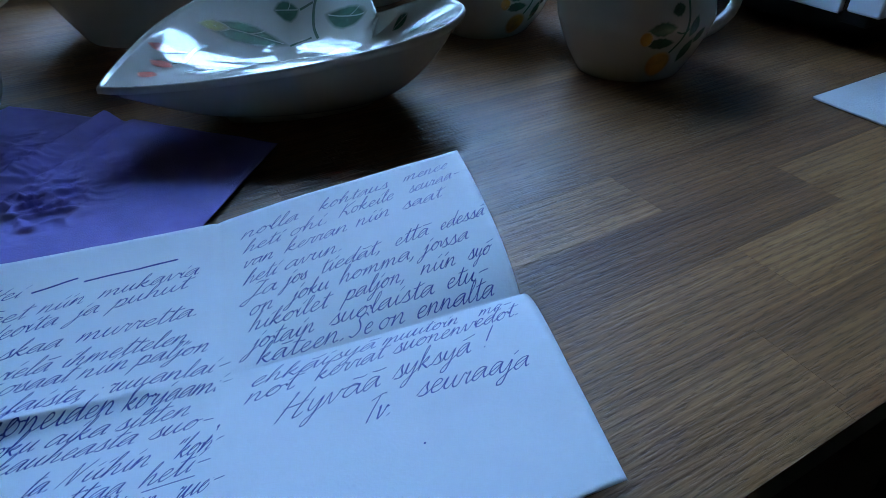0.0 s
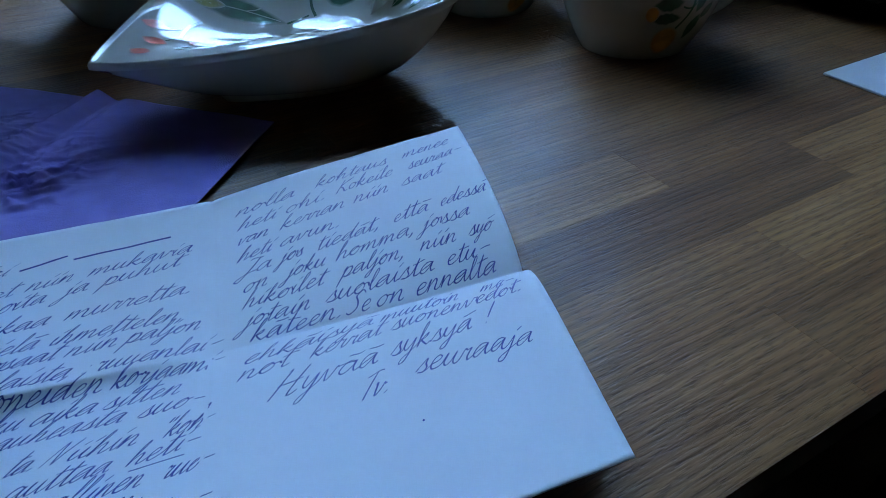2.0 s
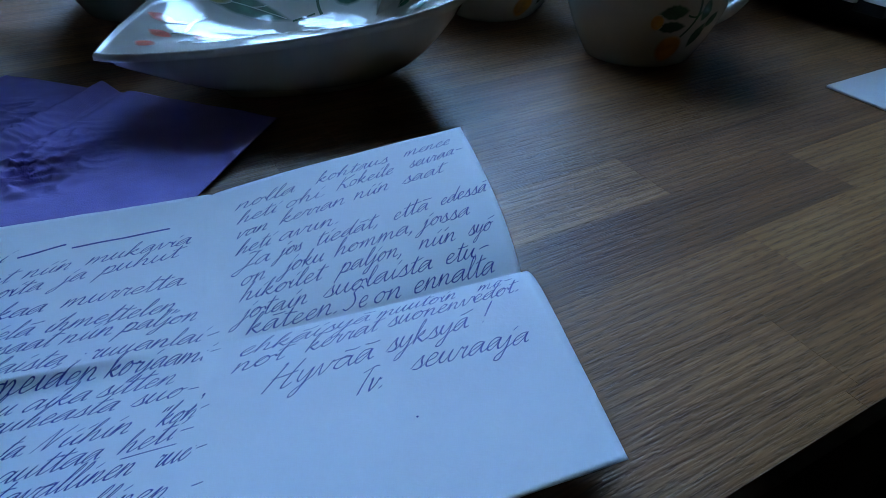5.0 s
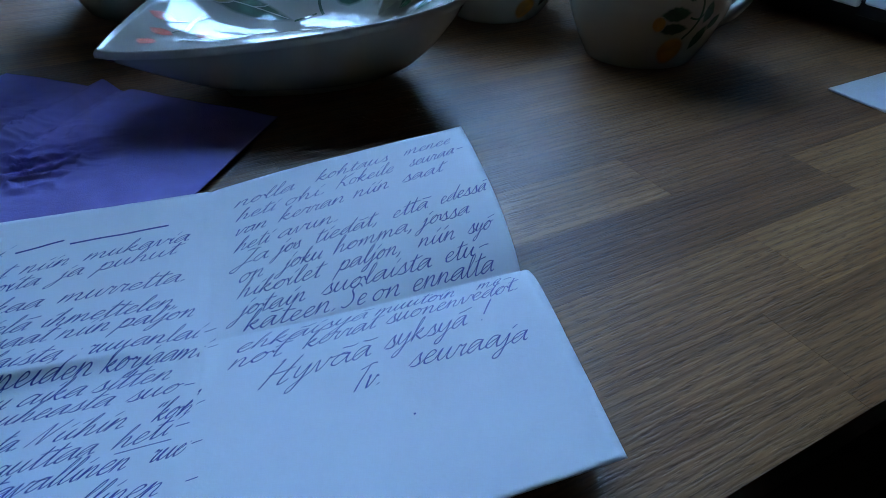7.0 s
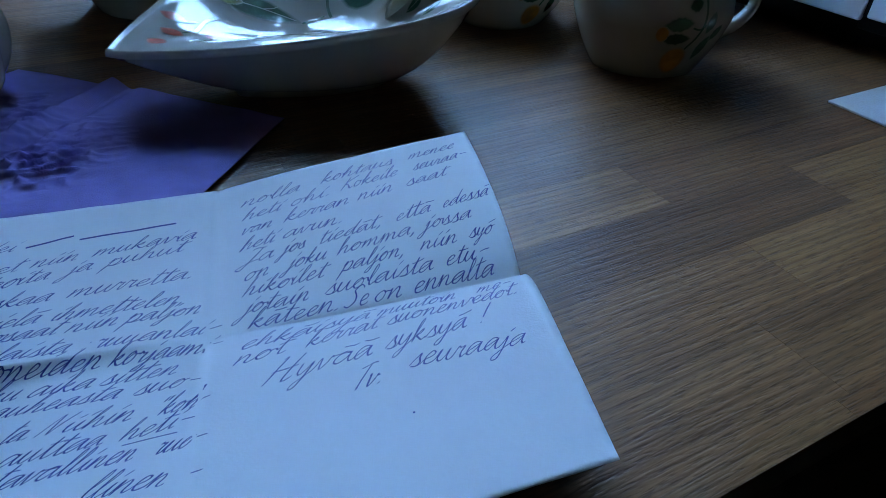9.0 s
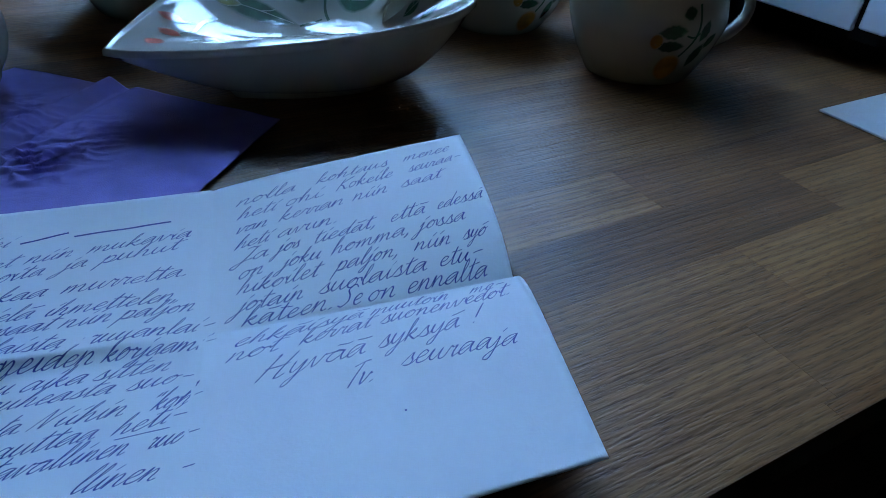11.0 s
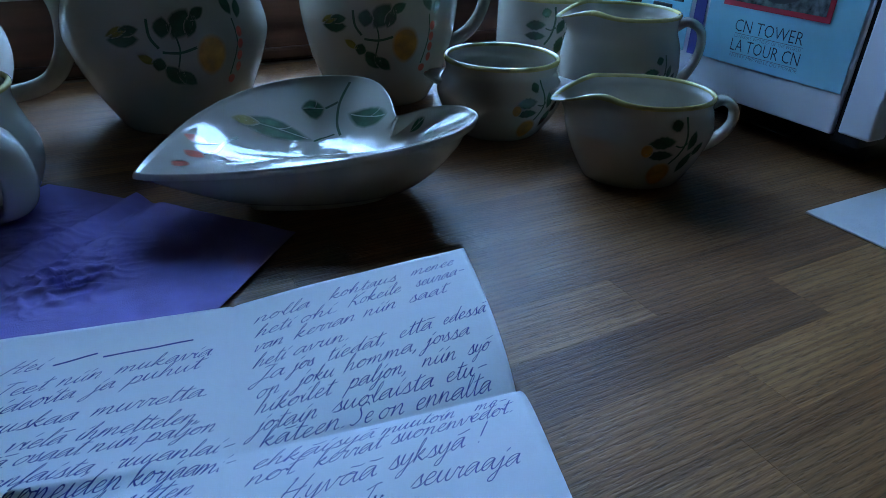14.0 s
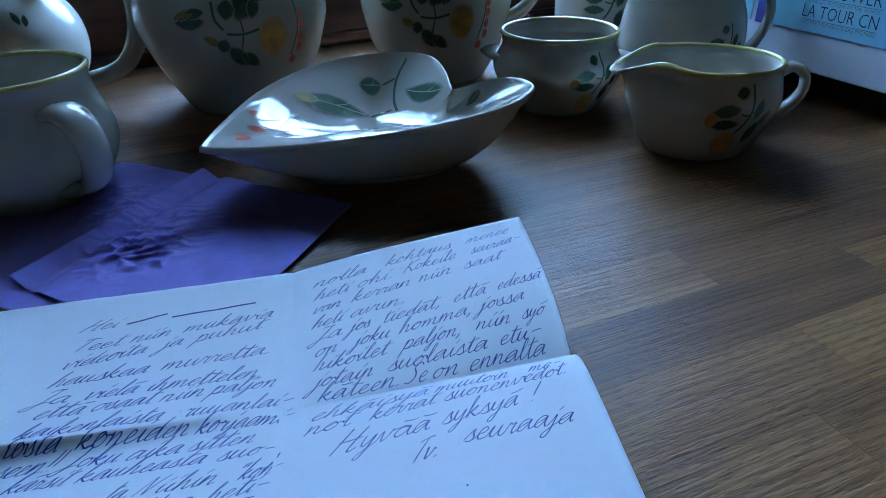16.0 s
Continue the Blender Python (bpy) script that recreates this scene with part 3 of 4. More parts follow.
glyph("l", 0.56, [(0.14, 0.5), (0.42, 1.6), (0.38, 2.1), (0.25, 1.85), (0.18, 0.5), (0.3, 0.0), (0.54, 0.18)])
glyph("h", 0.96, [(0.08, 0.5), (0.34, 1.8), (0.28, 2.1), (0.16, 1.6), (0.08, 0.0), (0.2, 0.5), (0.48, 0.96), (0.6, 0.7), (0.57, 0.15), (0.7, 0.0), (0.92, 0.18)])
glyph("k", 0.90, [(0.08, 0.5), (0.34, 1.8), (0.28, 2.1), (0.16, 1.6), (0.08, 0.0), (0.2, 0.55), (0.55, 0.96), (0.5, 0.66), (0.25, 0.5), (0.5, 0.14), (0.68, 0.0), (0.88, 0.18)])
glyph("p", 0.92, [(0.10, 0.6), (0.26, 1.12), (0.15, 0.0), (0.02, -0.95), (0.16, 0.2), (0.36, 0.92), (0.65, 0.92), (0.7, 0.4), (0.45, 0.0), (0.25, 0.1), (0.55, 0.0), (0.88, 0.18)])
glyph("H", 1.45, [(0.34, 1.95), (0.5, 2.1), (0.3, 1.2), (0.04, 0.0)], [(0.1, 0.96), (1.3, 1.12)], [(1.32, 2.1), (1.04, 1.0), (0.88, 0.1), (1.05, 0.0), (1.3, 0.24)])
glyph("K", 1.15, [(0.38, 2.0), (0.1, 0.0)], [(1.15, 2.0), (0.28, 1.0), (0.6, 0.6), (0.86, 0.0), (1.1, 0.12)])
glyph("J", 0.95, [(0.1, 1.75), (0.5, 1.95), (0.95, 2.0)], [(0.75, 1.98), (0.5, 0.5), (0.15, -0.6), (-0.25, -0.45), (0.1, -0.05), (0.9, 0.3)])
glyph("S", 0.95, [(0.95, 1.7), (0.68, 2.0), (0.36, 1.6), (0.6, 1.0), (0.65, 0.4), (0.3, 0.0), (0.0, 0.2)])
glyph("T", 0.95, [(0.0, 1.82), (0.5, 1.95), (1.15, 2.0)], [(0.62, 1.95), (0.4, 0.8), (0.33, 0.0)])
glyph("N", 1.2, [(0.0, 0.0), (0.3, 1.9), (0.48, 1.0), (0.64, 0.05), (0.82, 1.0), (1.1, 2.05)])
glyph(".", 0.34, [(0.12, 0.0), (0.30, 0.20)])
glyph(",", 0.34, [(0.22, 0.16), (0.20, -0.1), (0.06, -0.38)])
glyph(":", 0.4, [(0.2, 0.05), (0.27, 0.15)], [(0.26, 0.8), (0.33, 0.9)])
glyph("!", 0.4, [(0.34, 2.0), (0.24, 1.2), (0.18, 0.55)], [(0.14, 0.0), (0.2, 0.1)])
glyph("-", 0.95, [(0.15, 0.62), (0.85, 0.72)])
glyph('"', 0.6, [(0.15, 2.0), (0.10, 1.5)], [(0.4, 2.0), (0.35, 1.5)])
LOOSE = ".,:!-\"HKJSTN"


def pen_lines(word):
    """A word in the writer's hand: its pen lines, the small letters joined up, and its length."""
    x, lines, joined = 0.0, [], []
    for letter in word:
        advance, line, lifted = HAND[letter]
        here = [(x + a, b) for a, b in line]
        if letter in LOOSE:
            lines += [joined] if joined else []
            lines.append(here)
            joined = []
        else:
            joined = joined + here
        lines += [[(x + a, b) for a, b in stroke] for stroke in lifted]
        x += advance
    return lines + ([joined] if joined else []), x


def write_line(body, u0, v0, u1, v1, size, rng, spans):
    """One handwritten line from (u0, v0) to (u1, v1) on the sheet; spans: where each word begins and ends, as shares of the line."""
    bm = bmesh.new()
    long = math.hypot(u1 - u0, v1 - v0)
    cu, cv = (u1 - u0) / long, (v1 - v0) / long
    ph = rng.uniform(0, 20)

    def put(x, y):
        y = y * (1 + 0.16 * noise.noise(Vector((x * 210, ph, 0)))) + 0.0005 * noise.noise(Vector((x * 90, ph, 5)))
        x += 0.0005 * noise.noise(Vector((x * 260, ph, 9))) + 0.60 * y
        return above(min(max(u0 + x * cu + y * cv, -WL + 0.001), WR - 0.0008), min(v0 + x * cv - y * cu, HD - 0.001))

    for word, (f0, f1) in zip(body.split(" "), spans):
        lines, wide = pen_lines(word)
        for line in lines:
            pts = smoothline([(long * (f0 + (f1 - f0) * a / wide), b * size, 0) for a, b in line], 5)
            n = len(pts)
            L, R = [], []
            for i, p in enumerate(pts):
                t = pts[min(i + 1, n - 1)] - pts[max(i - 1, 0)]
                t = t.normalized() if t.length > 1e-9 else Vector((1, 0, 0))
                # the pen presses harder on the way down
                w = 0.00020 + 0.00008 * max(0.0, -t.y) + 0.00004 * noise.noise(Vector((p.x * 400, ph, 2)))
                L.append(bm.verts.new(put(p.x - t.y * w, p.y + t.x * w)))
                R.append(bm.verts.new(put(p.x + t.y * w, p.y - t.x * w)))
            for i in range(n - 1):
                bm.faces.new((L[i], L[i + 1], R[i + 1], R[i]))
    return part("writing_line", bm, INK, letter)


RIGHT_LINES = [
    ('nolla kohtaus menee', 0.0104, -0.0855, 0.1182, -0.0928, [(0, 0.266), (0.358, 0.693), (0.769, 1)]),
    ('heti ohi. Kokeile seuraa-', 0.0113, -0.0731, 0.1222, -0.0823, [(0, 0.162), (0.195, 0.37), (0.417, 0.673), (0.742, 1)]),
    ('van kerran niin saat', 0.0103, -0.0613, 0.1094, -0.0696, [(0, 0.143), (0.198, 0.505), (0.545, 0.72), (0.785, 1)]),
    ('heti avun.', 0.0104, -0.0489, 0.0556, -0.0524, [(0, 0.336), (0.407, 1)]),
    ('Ja jos tiedät, että edessä', 0.0114, -0.0386, 0.1250, -0.0466, [(0, 0.118), (0.148, 0.235), (0.284, 0.536), (0.592, 0.745), (0.793, 1)]),
    ('on joku homma, jossa', 0.0117, -0.0283, 0.1133, -0.0345, [(0, 0.103), (0.178, 0.342), (0.388, 0.733), (0.774, 1)]),
    ('hikoilet paljon, niin syö', 0.0112, -0.0190, 0.1207, -0.0229, [(0, 0.305), (0.371, 0.618), (0.684, 0.843), (0.893, 1)]),
    ('jotain suolaista etu-', 0.0111, -0.0086, 0.1158, -0.0117, [(0, 0.251), (0.307, 0.755), (0.805, 1)]),
    ('käteen. Se on ennalta', 0.0133, -0.0006, 0.1163, -0.0030, [(0, 0.34), (0.359, 0.46), (0.481, 0.596), (0.644, 1)]),
    ('ehkäisyä muutoin me-', 0.0107, 0.0140, 0.1178, 0.0149, [(0, 0.46), (0.48, 0.78), (0.86, 1)]),
    ('not kerrat suonenvedot.', 0.0088, 0.0225, 0.1187, 0.0217, [(0, 0.17), (0.236, 0.48), (0.51, 1)]),
    ('Hyvää syksyä !', 0.0194, 0.0376, 0.1016, 0.0338, [(0, 0.47), (0.52, 0.91), (0.97, 1)]),
    ('Tv.', 0.0486, 0.0509, 0.0586, 0.0508, [(0, 1)]),
    ('seuraaja', 0.0688, 0.0472, 0.1136, 0.0492, [(0, 1)]),
]
LEFT_LINES = [
    ('Hei', -0.0978, -0.0750, -0.0815, -0.0762, [(0, 1)]),
    ('Teet niin mukavia', -0.0960, -0.0583, -0.0088, -0.0678, [(0, 0.23), (0.273, 0.472), (0.533, 1)]),
    ('videoita ja puhut', -0.0972, -0.0463, -0.0132, -0.0584, [(0, 0.407), (0.471, 0.586), (0.639, 1)]),
    ('hauskaa murretta.', -0.0977, -0.0343, -0.0090, -0.0382, [(0, 0.43), (0.49, 1)]),
    ('Ja vielä ihmettelen,', -0.0999, -0.0229, -0.0113, -0.0228, [(0, 0.15), (0.21, 0.437), (0.48, 1)]),
    ('että osaat niin paljon', -0.0965, -0.0137, -0.0049, -0.0152, [(0, 0.2), (0.227, 0.473), (0.503, 0.686), (0.716, 1)]),
    ('kaikenlaista : ruuanlai-', -0.0978, -0.0027, 0.0025, -0.0027, [(0, 0.505), (0.54, 0.56), (0.577, 1)]),
    ('tosta koneiden korjaami-', -0.1006, 0.0035, 0.0032, 0.0072, [(0, 0.178), (0.236, 0.618), (0.644, 1)]),
    ('seen!! Joku aika sitten', -0.1012, 0.0114, -0.0107, 0.0165, [(0, 0.21), (0.244, 0.464), (0.494, 0.702), (0.726, 1)]),
    ('kärsit kauheasta suo-', -0.0948, 0.0206, -0.0019, 0.0250, [(0, 0.22), (0.254, 0.723), (0.768, 1)]),
    ('ta. Niihin "koh-', -0.0580, 0.0358, 0.0017, 0.0375, [(0, 0.12), (0.16, 0.61), (0.7, 1)]),
    ('auttaa heti-', -0.0554, 0.0465, -0.0029, 0.0452, [(0, 0.53), (0.62, 1)]),
    ('tavallinen ruo-', -0.0547, 0.0555, 0.0018, 0.0557, [(0, 0.66), (0.75, 1)]),
    ('llinen -', -0.0296, 0.0674, 0.0015, 0.0700, [(0, 0.72), (0.88, 1)]),
]

NAME_BARS = [
    (-0.0770, -0.0751, -0.0594, -0.0800),
    (-0.0566, -0.0763, -0.0176, -0.0800),
]


def lines_here():
    rng = random.Random(4)
    for row in RIGHT_LINES + LEFT_LINES:
        big = row[0] in ("Tv.", "seuraaja", "Hyvää syksyä !")
        write_line(*row[:5], 0.0050 if big else 0.0043, rng, row[5])
    for u0, v0, u1, v1 in NAME_BARS:
        part("writing_bar", ribbon([([(u0, v0 - 0.002), ((u0 + u1) / 2, (v0 + v1) / 2 - 0.002), (u1, v1 - 0.002)], 0.0012)], above), INK, letter)
    part("ink_speck", decal([round_shape(0.068, 0.067, 0.0004, 0.0004, k=8)], above, 2), INK, letter)
    part("underline", ribbon([([(-0.0215, 0.0482), (-0.013, 0.0480), (-0.006, 0.0478)], 0.0004)], above), INK, letter)


lines_here()

# ---- the napkins ----
def layer(corners, base, bumps, curl, n=150):
    A, B, C, D = [Vector((*c, 0)) for c in corners]

    def put(u, v):
        p = A.lerp(B, u).lerp(D.lerp(C, u), v)
        z = T + base + 0.0007 * noise.noise(p * 40) + curl * math.exp(-(u / 0.05) ** 2) - 0.7 * curl * math.exp(-((u - 0.11) / 0.04) ** 2)
        for (x, y), r in bumps:
            w = math.exp(-(((p.x - x) ** 2 + (p.y - y) ** 2) / r ** 2) ** 2)
            q = Vector((p.x * 62 + p.y * 20, p.y * 125 - p.x * 46, 0.3))
            z += w * 0.0050 * (max(0.0, 0.45 - 1.6 * abs(noise.noise(q))) + 0.35 * max(0.0, 0.40 - 1.8 * abs(noise.noise(q * 1.9))))
        return Vector((p.x, p.y, max(z, T + 0.0004)))

    return grid_mesh([i / n for i in range(n + 1)], [i / n for i in range(n + 1)], put)


napkin = empty("purple_napkin", Matrix.Identity(4), "folded purple paper napkin with embossed flowers under the letter", "napkin")
FLOWERS = [((-0.152, 0.392), 0.036), ((-0.205, 0.425), 0.034), ((-0.150, 0.362), 0.026)]
for nm, cs, b in (("lower_layer", ((-0.240, 0.500), (-0.125, 0.470), (-0.150, 0.300), (-0.300, 0.335)), 0.0008), ("upper_layer", ((-0.163, 0.482), (-0.038, 0.443), (-0.068, 0.285), (-0.200, 0.330)), 0.0030)):
    o = part(nm, layer(cs, b, FLOWERS, 0.0036 if nm == "upper_layer" else 0.0), NAPKIN, napkin, "", True)
    th = o.modifiers.new("thickness", "SOLIDIFY")
    th.thickness = 0.0004

tissue = part("white_napkin", box(0.5417, 0.72, 0.11, 0.2725, T + 0.0004, T + 0.0022, 0.0006), TISSUE, None, "white textured paper napkin lying square on the table", m=DESK)
tagged(tissue, category="napkin")

# ---- the leaf-shaped bowl ----
from mathutils.bvhtree import BVHTree

TIP, AX = Vector((-0.132, 0.434, 0)), radians(38.3)
FAR_SIDE = [(0.0, 0.0), (0.010, 0.015), (0.030, 0.038), (0.056, 0.062), (0.090, 0.080), (0.125, 0.0865), (0.158, 0.080), (0.184, 0.064), (0.194, 0.044), (0.190, 0.018), (0.180, -0.010)]
NEAR_SIDE = [(0.180, -0.010), (0.197, -0.017), (0.214, -0.027), (0.221, -0.041), (0.216, -0.059), (0.190, -0.073), (0.150, -0.072), (0.100, -0.059), (0.050, -0.036), (0.012, -0.012), (0.0, 0.0)]


def bowl_outline():
    return [(p.x, p.y) for side in (FAR_SIDE, NEAR_SIDE) for p in smoothline([(a, b, 0) for a, b in side], 8)[:-1]]


BOWL_MID = (0.125, 0.004)
TILT = 0.17


def RIM_Z(a, b):
    return 0.042 + 0.017 * (max(a, 0.0) / 0.215) ** 1.3 + 0.010 * max(0.0, b / 0.085) ** 1.2 - 0.004 * math.exp(-((a - 0.18) ** 2 + (b + 0.01) ** 2) / 0.02 ** 2)


def softened(ring, rounds):
    """A closed ring of points with its corners relaxed."""
    pts = np.array(ring)
    for _ in range(rounds):
        pts = 0.5 * pts + 0.25 * (np.roll(pts, 1, 0) + np.roll(pts, -1, 0))
    return pts


def bowl_ring(f, outline):
    """The bowl's surface at the share f of the way from its middle to its rim."""
    full = np.array([(a, b, RIM_Z(a, b)) for a, b in outline])
    soft = softened(full, 260)
    g = max(0.0, (f - 0.72) / 0.28) ** 1.6
    mixed = soft * (1 - g) + full * g
    out = []
    for a, b, rim in mixed:
        low = 0.018 + 0.010 * min(1.0, max(0.0, (BOWL_MID[0] + (a - BOWL_MID[0]) * f - 0.07) / 0.12))
        flat = min(1.0, max(0.0, (a - 0.07 - 0.9 * max(0.0, -b)) / 0.09))
        far = min(1.0, max(0.0, 0.5 + b / 0.03))
        tip = 1 - min(1.0, max(0.0, (a - 0.01) / 0.14))
        wall = 0.05 * f + 0.95 * f ** (1.35 + 0.35 * far + 1.9 * flat * flat)
        z = low + (rim - low) * (wall * (1 - tip) + (3.0 * f * f - 2.0 * f ** 3) * tip)
        pa, pb = BOWL_MID[0] + (a - BOWL_MID[0]) * f, BOWL_MID[1] + (b - BOWL_MID[1]) * f
        # towards the tip the hollow runs along the far side
        z -= TILT * (pb - 0.3 * pa) * (1 - f ** 3) * min(1.0, max(0.0, (0.15 - pa) / 0.07))
        out.append((pa, pb, max(z, 0.011)))
    return out


def leaf_bowl():
    root = empty("leaf_bowl", Matrix.Translation((TIP.x, TIP.y, T)) @ Matrix.Rotation(AX, 4, "Z"), "glossy white heart-shaped ceramic bowl with painted berries and leaves", "bowl")
    ol = bowl_outline()
    bm = bmesh.new()
    fs = [0.02, 0.12, 0.22, 0.32, 0.42, 0.52, 0.6, 0.68, 0.76, 0.83, 0.89, 0.94, 0.975]
    rings = [bowl_ring(f, ol) for f in fs]
    # rounded lip, then the outside down to a small foot
    lip = [[(BOWL_MID[0] + (a - BOWL_MID[0]) * k, BOWL_MID[1] + (b - BOWL_MID[1]) * k, RIM_Z(a, b) + d) for a, b in ol] for k, d in ((0.985, 0.0), (0.995, 0.0012), (1.006, 0.0012), (1.014, -0.0005), (1.014, -0.003))]
    outer = []
    for f in (0.985, 0.93, 0.86, 0.78, 0.69, 0.60, 0.52, 0.46):
        outer.append([(BOWL_MID[0] + (a - BOWL_MID[0]) * f, BOWL_MID[1] + (b - BOWL_MID[1]) * f, max(0.0022, 0.001 + (RIM_Z(a, b) - 0.004) * (0.04 * f + 0.96 * max(0.0, (f - 0.40) / 0.6) ** (1.25 + 0.9 * min(1.0, max(0.0, a) / 0.2))))) for a, b in ol])
    outer.append([(BOWL_MID[0] + (a - BOWL_MID[0]) * 0.44, b * 0.44, 0.0) for a, b in ol])
    outer.append([(BOWL_MID[0] + (a - BOWL_MID[0]) * 0.40, b * 0.40, 0.0) for a, b in ol])
    outer.append([(BOWL_MID[0] + (a - BOWL_MID[0]) * 0.36, b * 0.36, 0.002) for a, b in ol])
    vr = [[bm.verts.new(p) for p in r] for r in rings + lip + outer]
    n = len(ol)
    for r0, r1 in zip(vr, vr[1:]):
        for k in range(n):
            bm.faces.new((r0[k], r0[(k + 1) % n], r1[(k + 1) % n], r1[k]))
    bm.faces.new(vr[0])
    bm.faces.new(vr[-1])
    tree = BVHTree.FromBMesh(bm)
    body = part("bowl_body", bm, GLAZE, root, "glossy white glazed bowl", True)

    def inside(a, b):
        """The inner surface above (a, b)."""
        hit = tree.ray_cast(Vector((a, b, 0.2)), Vector((0, 0, -1)))
        return (hit[0] + Vector((0, 0, 0.0005))) if hit[0] is not None else Vector((a, b, 0.03))

    for p, q, w in (((0.0784, 0.0584), (0.1332, 0.0328), 0.0225), ((0.1352, 0.0620), (0.1542, 0.0568), 0.0160), ((0.1661, 0.0430), (0.1830, 0.0072), 0.0165), ((0.1858, -0.0182), (0.1991, -0.0199), 0.0060), ((0.1900, -0.0319), (0.2058, -0.0330), 0.0065), ((0.1905, -0.0560), (0.2083, -0.0592), 0.0070)):
        leaf = part("leaf_motif", decal([leaf_between(p, q, w)], inside, 8), LEAF, root, "painted dark green leaf", True)
        d = Vector((q[0] - p[0], q[1] - p[1]))
        e = Vector((-d.y, d.x)).normalized() * w
        lift = lambda a, b: inside(a, b) + Vector((0, 0, 0.0003))
        at = lambda k, m: (p[0] + d.x * k + e.x * m, p[1] + d.y * k + e.y * m)
        part("vein", ribbon([([at(0.1, 0.0), at(0.5, 0.04), at(0.92, 0.0)], w * 0.045)], lift), GLAZE, leaf, "pale vein", True)
        part("vein", ribbon([([at(0.55, 0.03), at(0.66, 0.20), at(0.72, 0.36)], w * 0.035)], lift), GLAZE, leaf, "pale vein", True)
    part("leaf_tip", decal([leaf_between((0.0784, 0.0587), (0.0985, 0.0501), 0.0110)], lambda a, b: inside(a, b) + Vector((0, 0, 0.0003)), 6), OLIVE, root, "olive yellow leaf tip", True)
    for p, q in (((0.0409, 0.0423), (0.0533, 0.0283)), ((0.0350, 0.0224), (0.0445, 0.0075)), ((0.0236, 0.0080), (0.0312, -0.0060)), ((0.0584, 0.0144), (0.0670, 0.0010))):
        part("berry_motif", decal([leaf_between(p, q, 0.0108)], inside, 6), BERRY, root, "painted coral red berry", True)
    for pts, w in (([(0.0520, 0.0155), (0.0556, 0.0186), (0.0653, 0.0308), (0.0761, 0.0366)], 0.0022), ([(0.0528, 0.0290), (0.0601, 0.0287)], 0.0013), ([(0.0451, 0.0132), (0.0556, 0.0186)], 0.0013), ([(0.1542, 0.0568), (0.1647, 0.0555)], 0.0016), ([(0.1796, 0.0626), (0.1658, 0.0544), (0.1564, 0.0416), (0.1530, 0.0296)], 0.0020), ([(0.1319, 0.0329), (0.1400, 0.0351), (0.1500, 0.0339)], 0.0016)):
        part("stem_motif", ribbon([(pts, w)], inside), LEAF, root, "painted green stem", True)
    part("fruit_motif", decal([round_shape(0.141, -0.008, 0.017, 0.019, 0.1)], inside, 6), FRUIT, root, "painted orange fruit in the hollow", True)
    part("fruit_side", decal([round_shape(0.156, -0.010, 0.006, 0.018, 0.1)], lambda a, b: inside(a, b) + Vector((0, 0, 0.0003)), 6), OLIVE, root, "olive shading of the painted fruit", True)
    return root


leaf_bowl()


# ---- pots and jugs ----
def jug(name, m, pot, label, category, handle=None, handle_r=(0.005, 0.004, 0.004, 0.005), flat=1.5, rim=True, motifs=()):
    root = empty(name, m, label, category)
    body = part("body", pot.body(), GLAZE, root, "white glazed body", True)
    if rim:
        part("rim", pot.rim(), YELLOW, root, "thin yellow glazed rim", True)
    if handle:
        part("handle", tube(handle, handle_r, flat=flat), GLAZE, root, "", True)
    for angle, zc, kw in motifs:
        if "small" in kw:
            small_spray(body, pot, angle, zc, kw["small"], kw.get("fruit", True))
        else:
            spray_on(body, pot, angle, zc, **kw)
    return root


CREAM = Pot([(0.039, 0.0), (0.0415, 0.004), (0.0495, 0.019), (0.0560, 0.036), (0.0568, 0.044), (0.0550, 0.054), (0.0533, 0.061), (0.0545, 0.0665)], 0.0032, 0.0150, math.pi, -0.0075, 0.55, 0.36, oval=0.86)
jug("cream_jug", pose(0.2005, 0.581, T, 0, 0, 4), CREAM, "small white ceramic cream jug with painted fruit and yellow rim", "jug",
    [(0.052, 0, 0.057), (0.062, 0, 0.0615), (0.0720, 0, 0.055), (0.0725, 0, 0.042), (0.063, 0, 0.030), (0.052, 0, 0.024)], (0.0045, 0.0040, 0.0036, 0.0036, 0.0042, 0.0048), 1.7,
    motifs=[(radians(-70), 0.036, dict(small=1.12))])

TALL = Pot([(0.034, 0.0), (0.038, 0.005), (0.050, 0.026), (0.0565, 0.050), (0.0545, 0.072), (0.0500, 0.086), (0.0495, 0.095), (0.0510, 0.1015)], 0.0034, 0.012, math.pi, -0.0065, 0.70, 0.36)
jug("milk_jug", pose(0.206, 0.725, T, 0, 0, 2), TALL, "white ceramic milk jug with painted leaves and yellow rim", "jug",
    [(0.048, 0, 0.089), (0.060, 0, 0.094), (0.0735, 0, 0.085), (0.0745, 0, 0.064), (0.064, 0, 0.042), (0.052, 0, 0.034)], (0.005, 0.0045, 0.004, 0.004, 0.0045, 0.005), 1.6,
    motifs=[(radians(-58), 0.052, dict(small=0.95))])

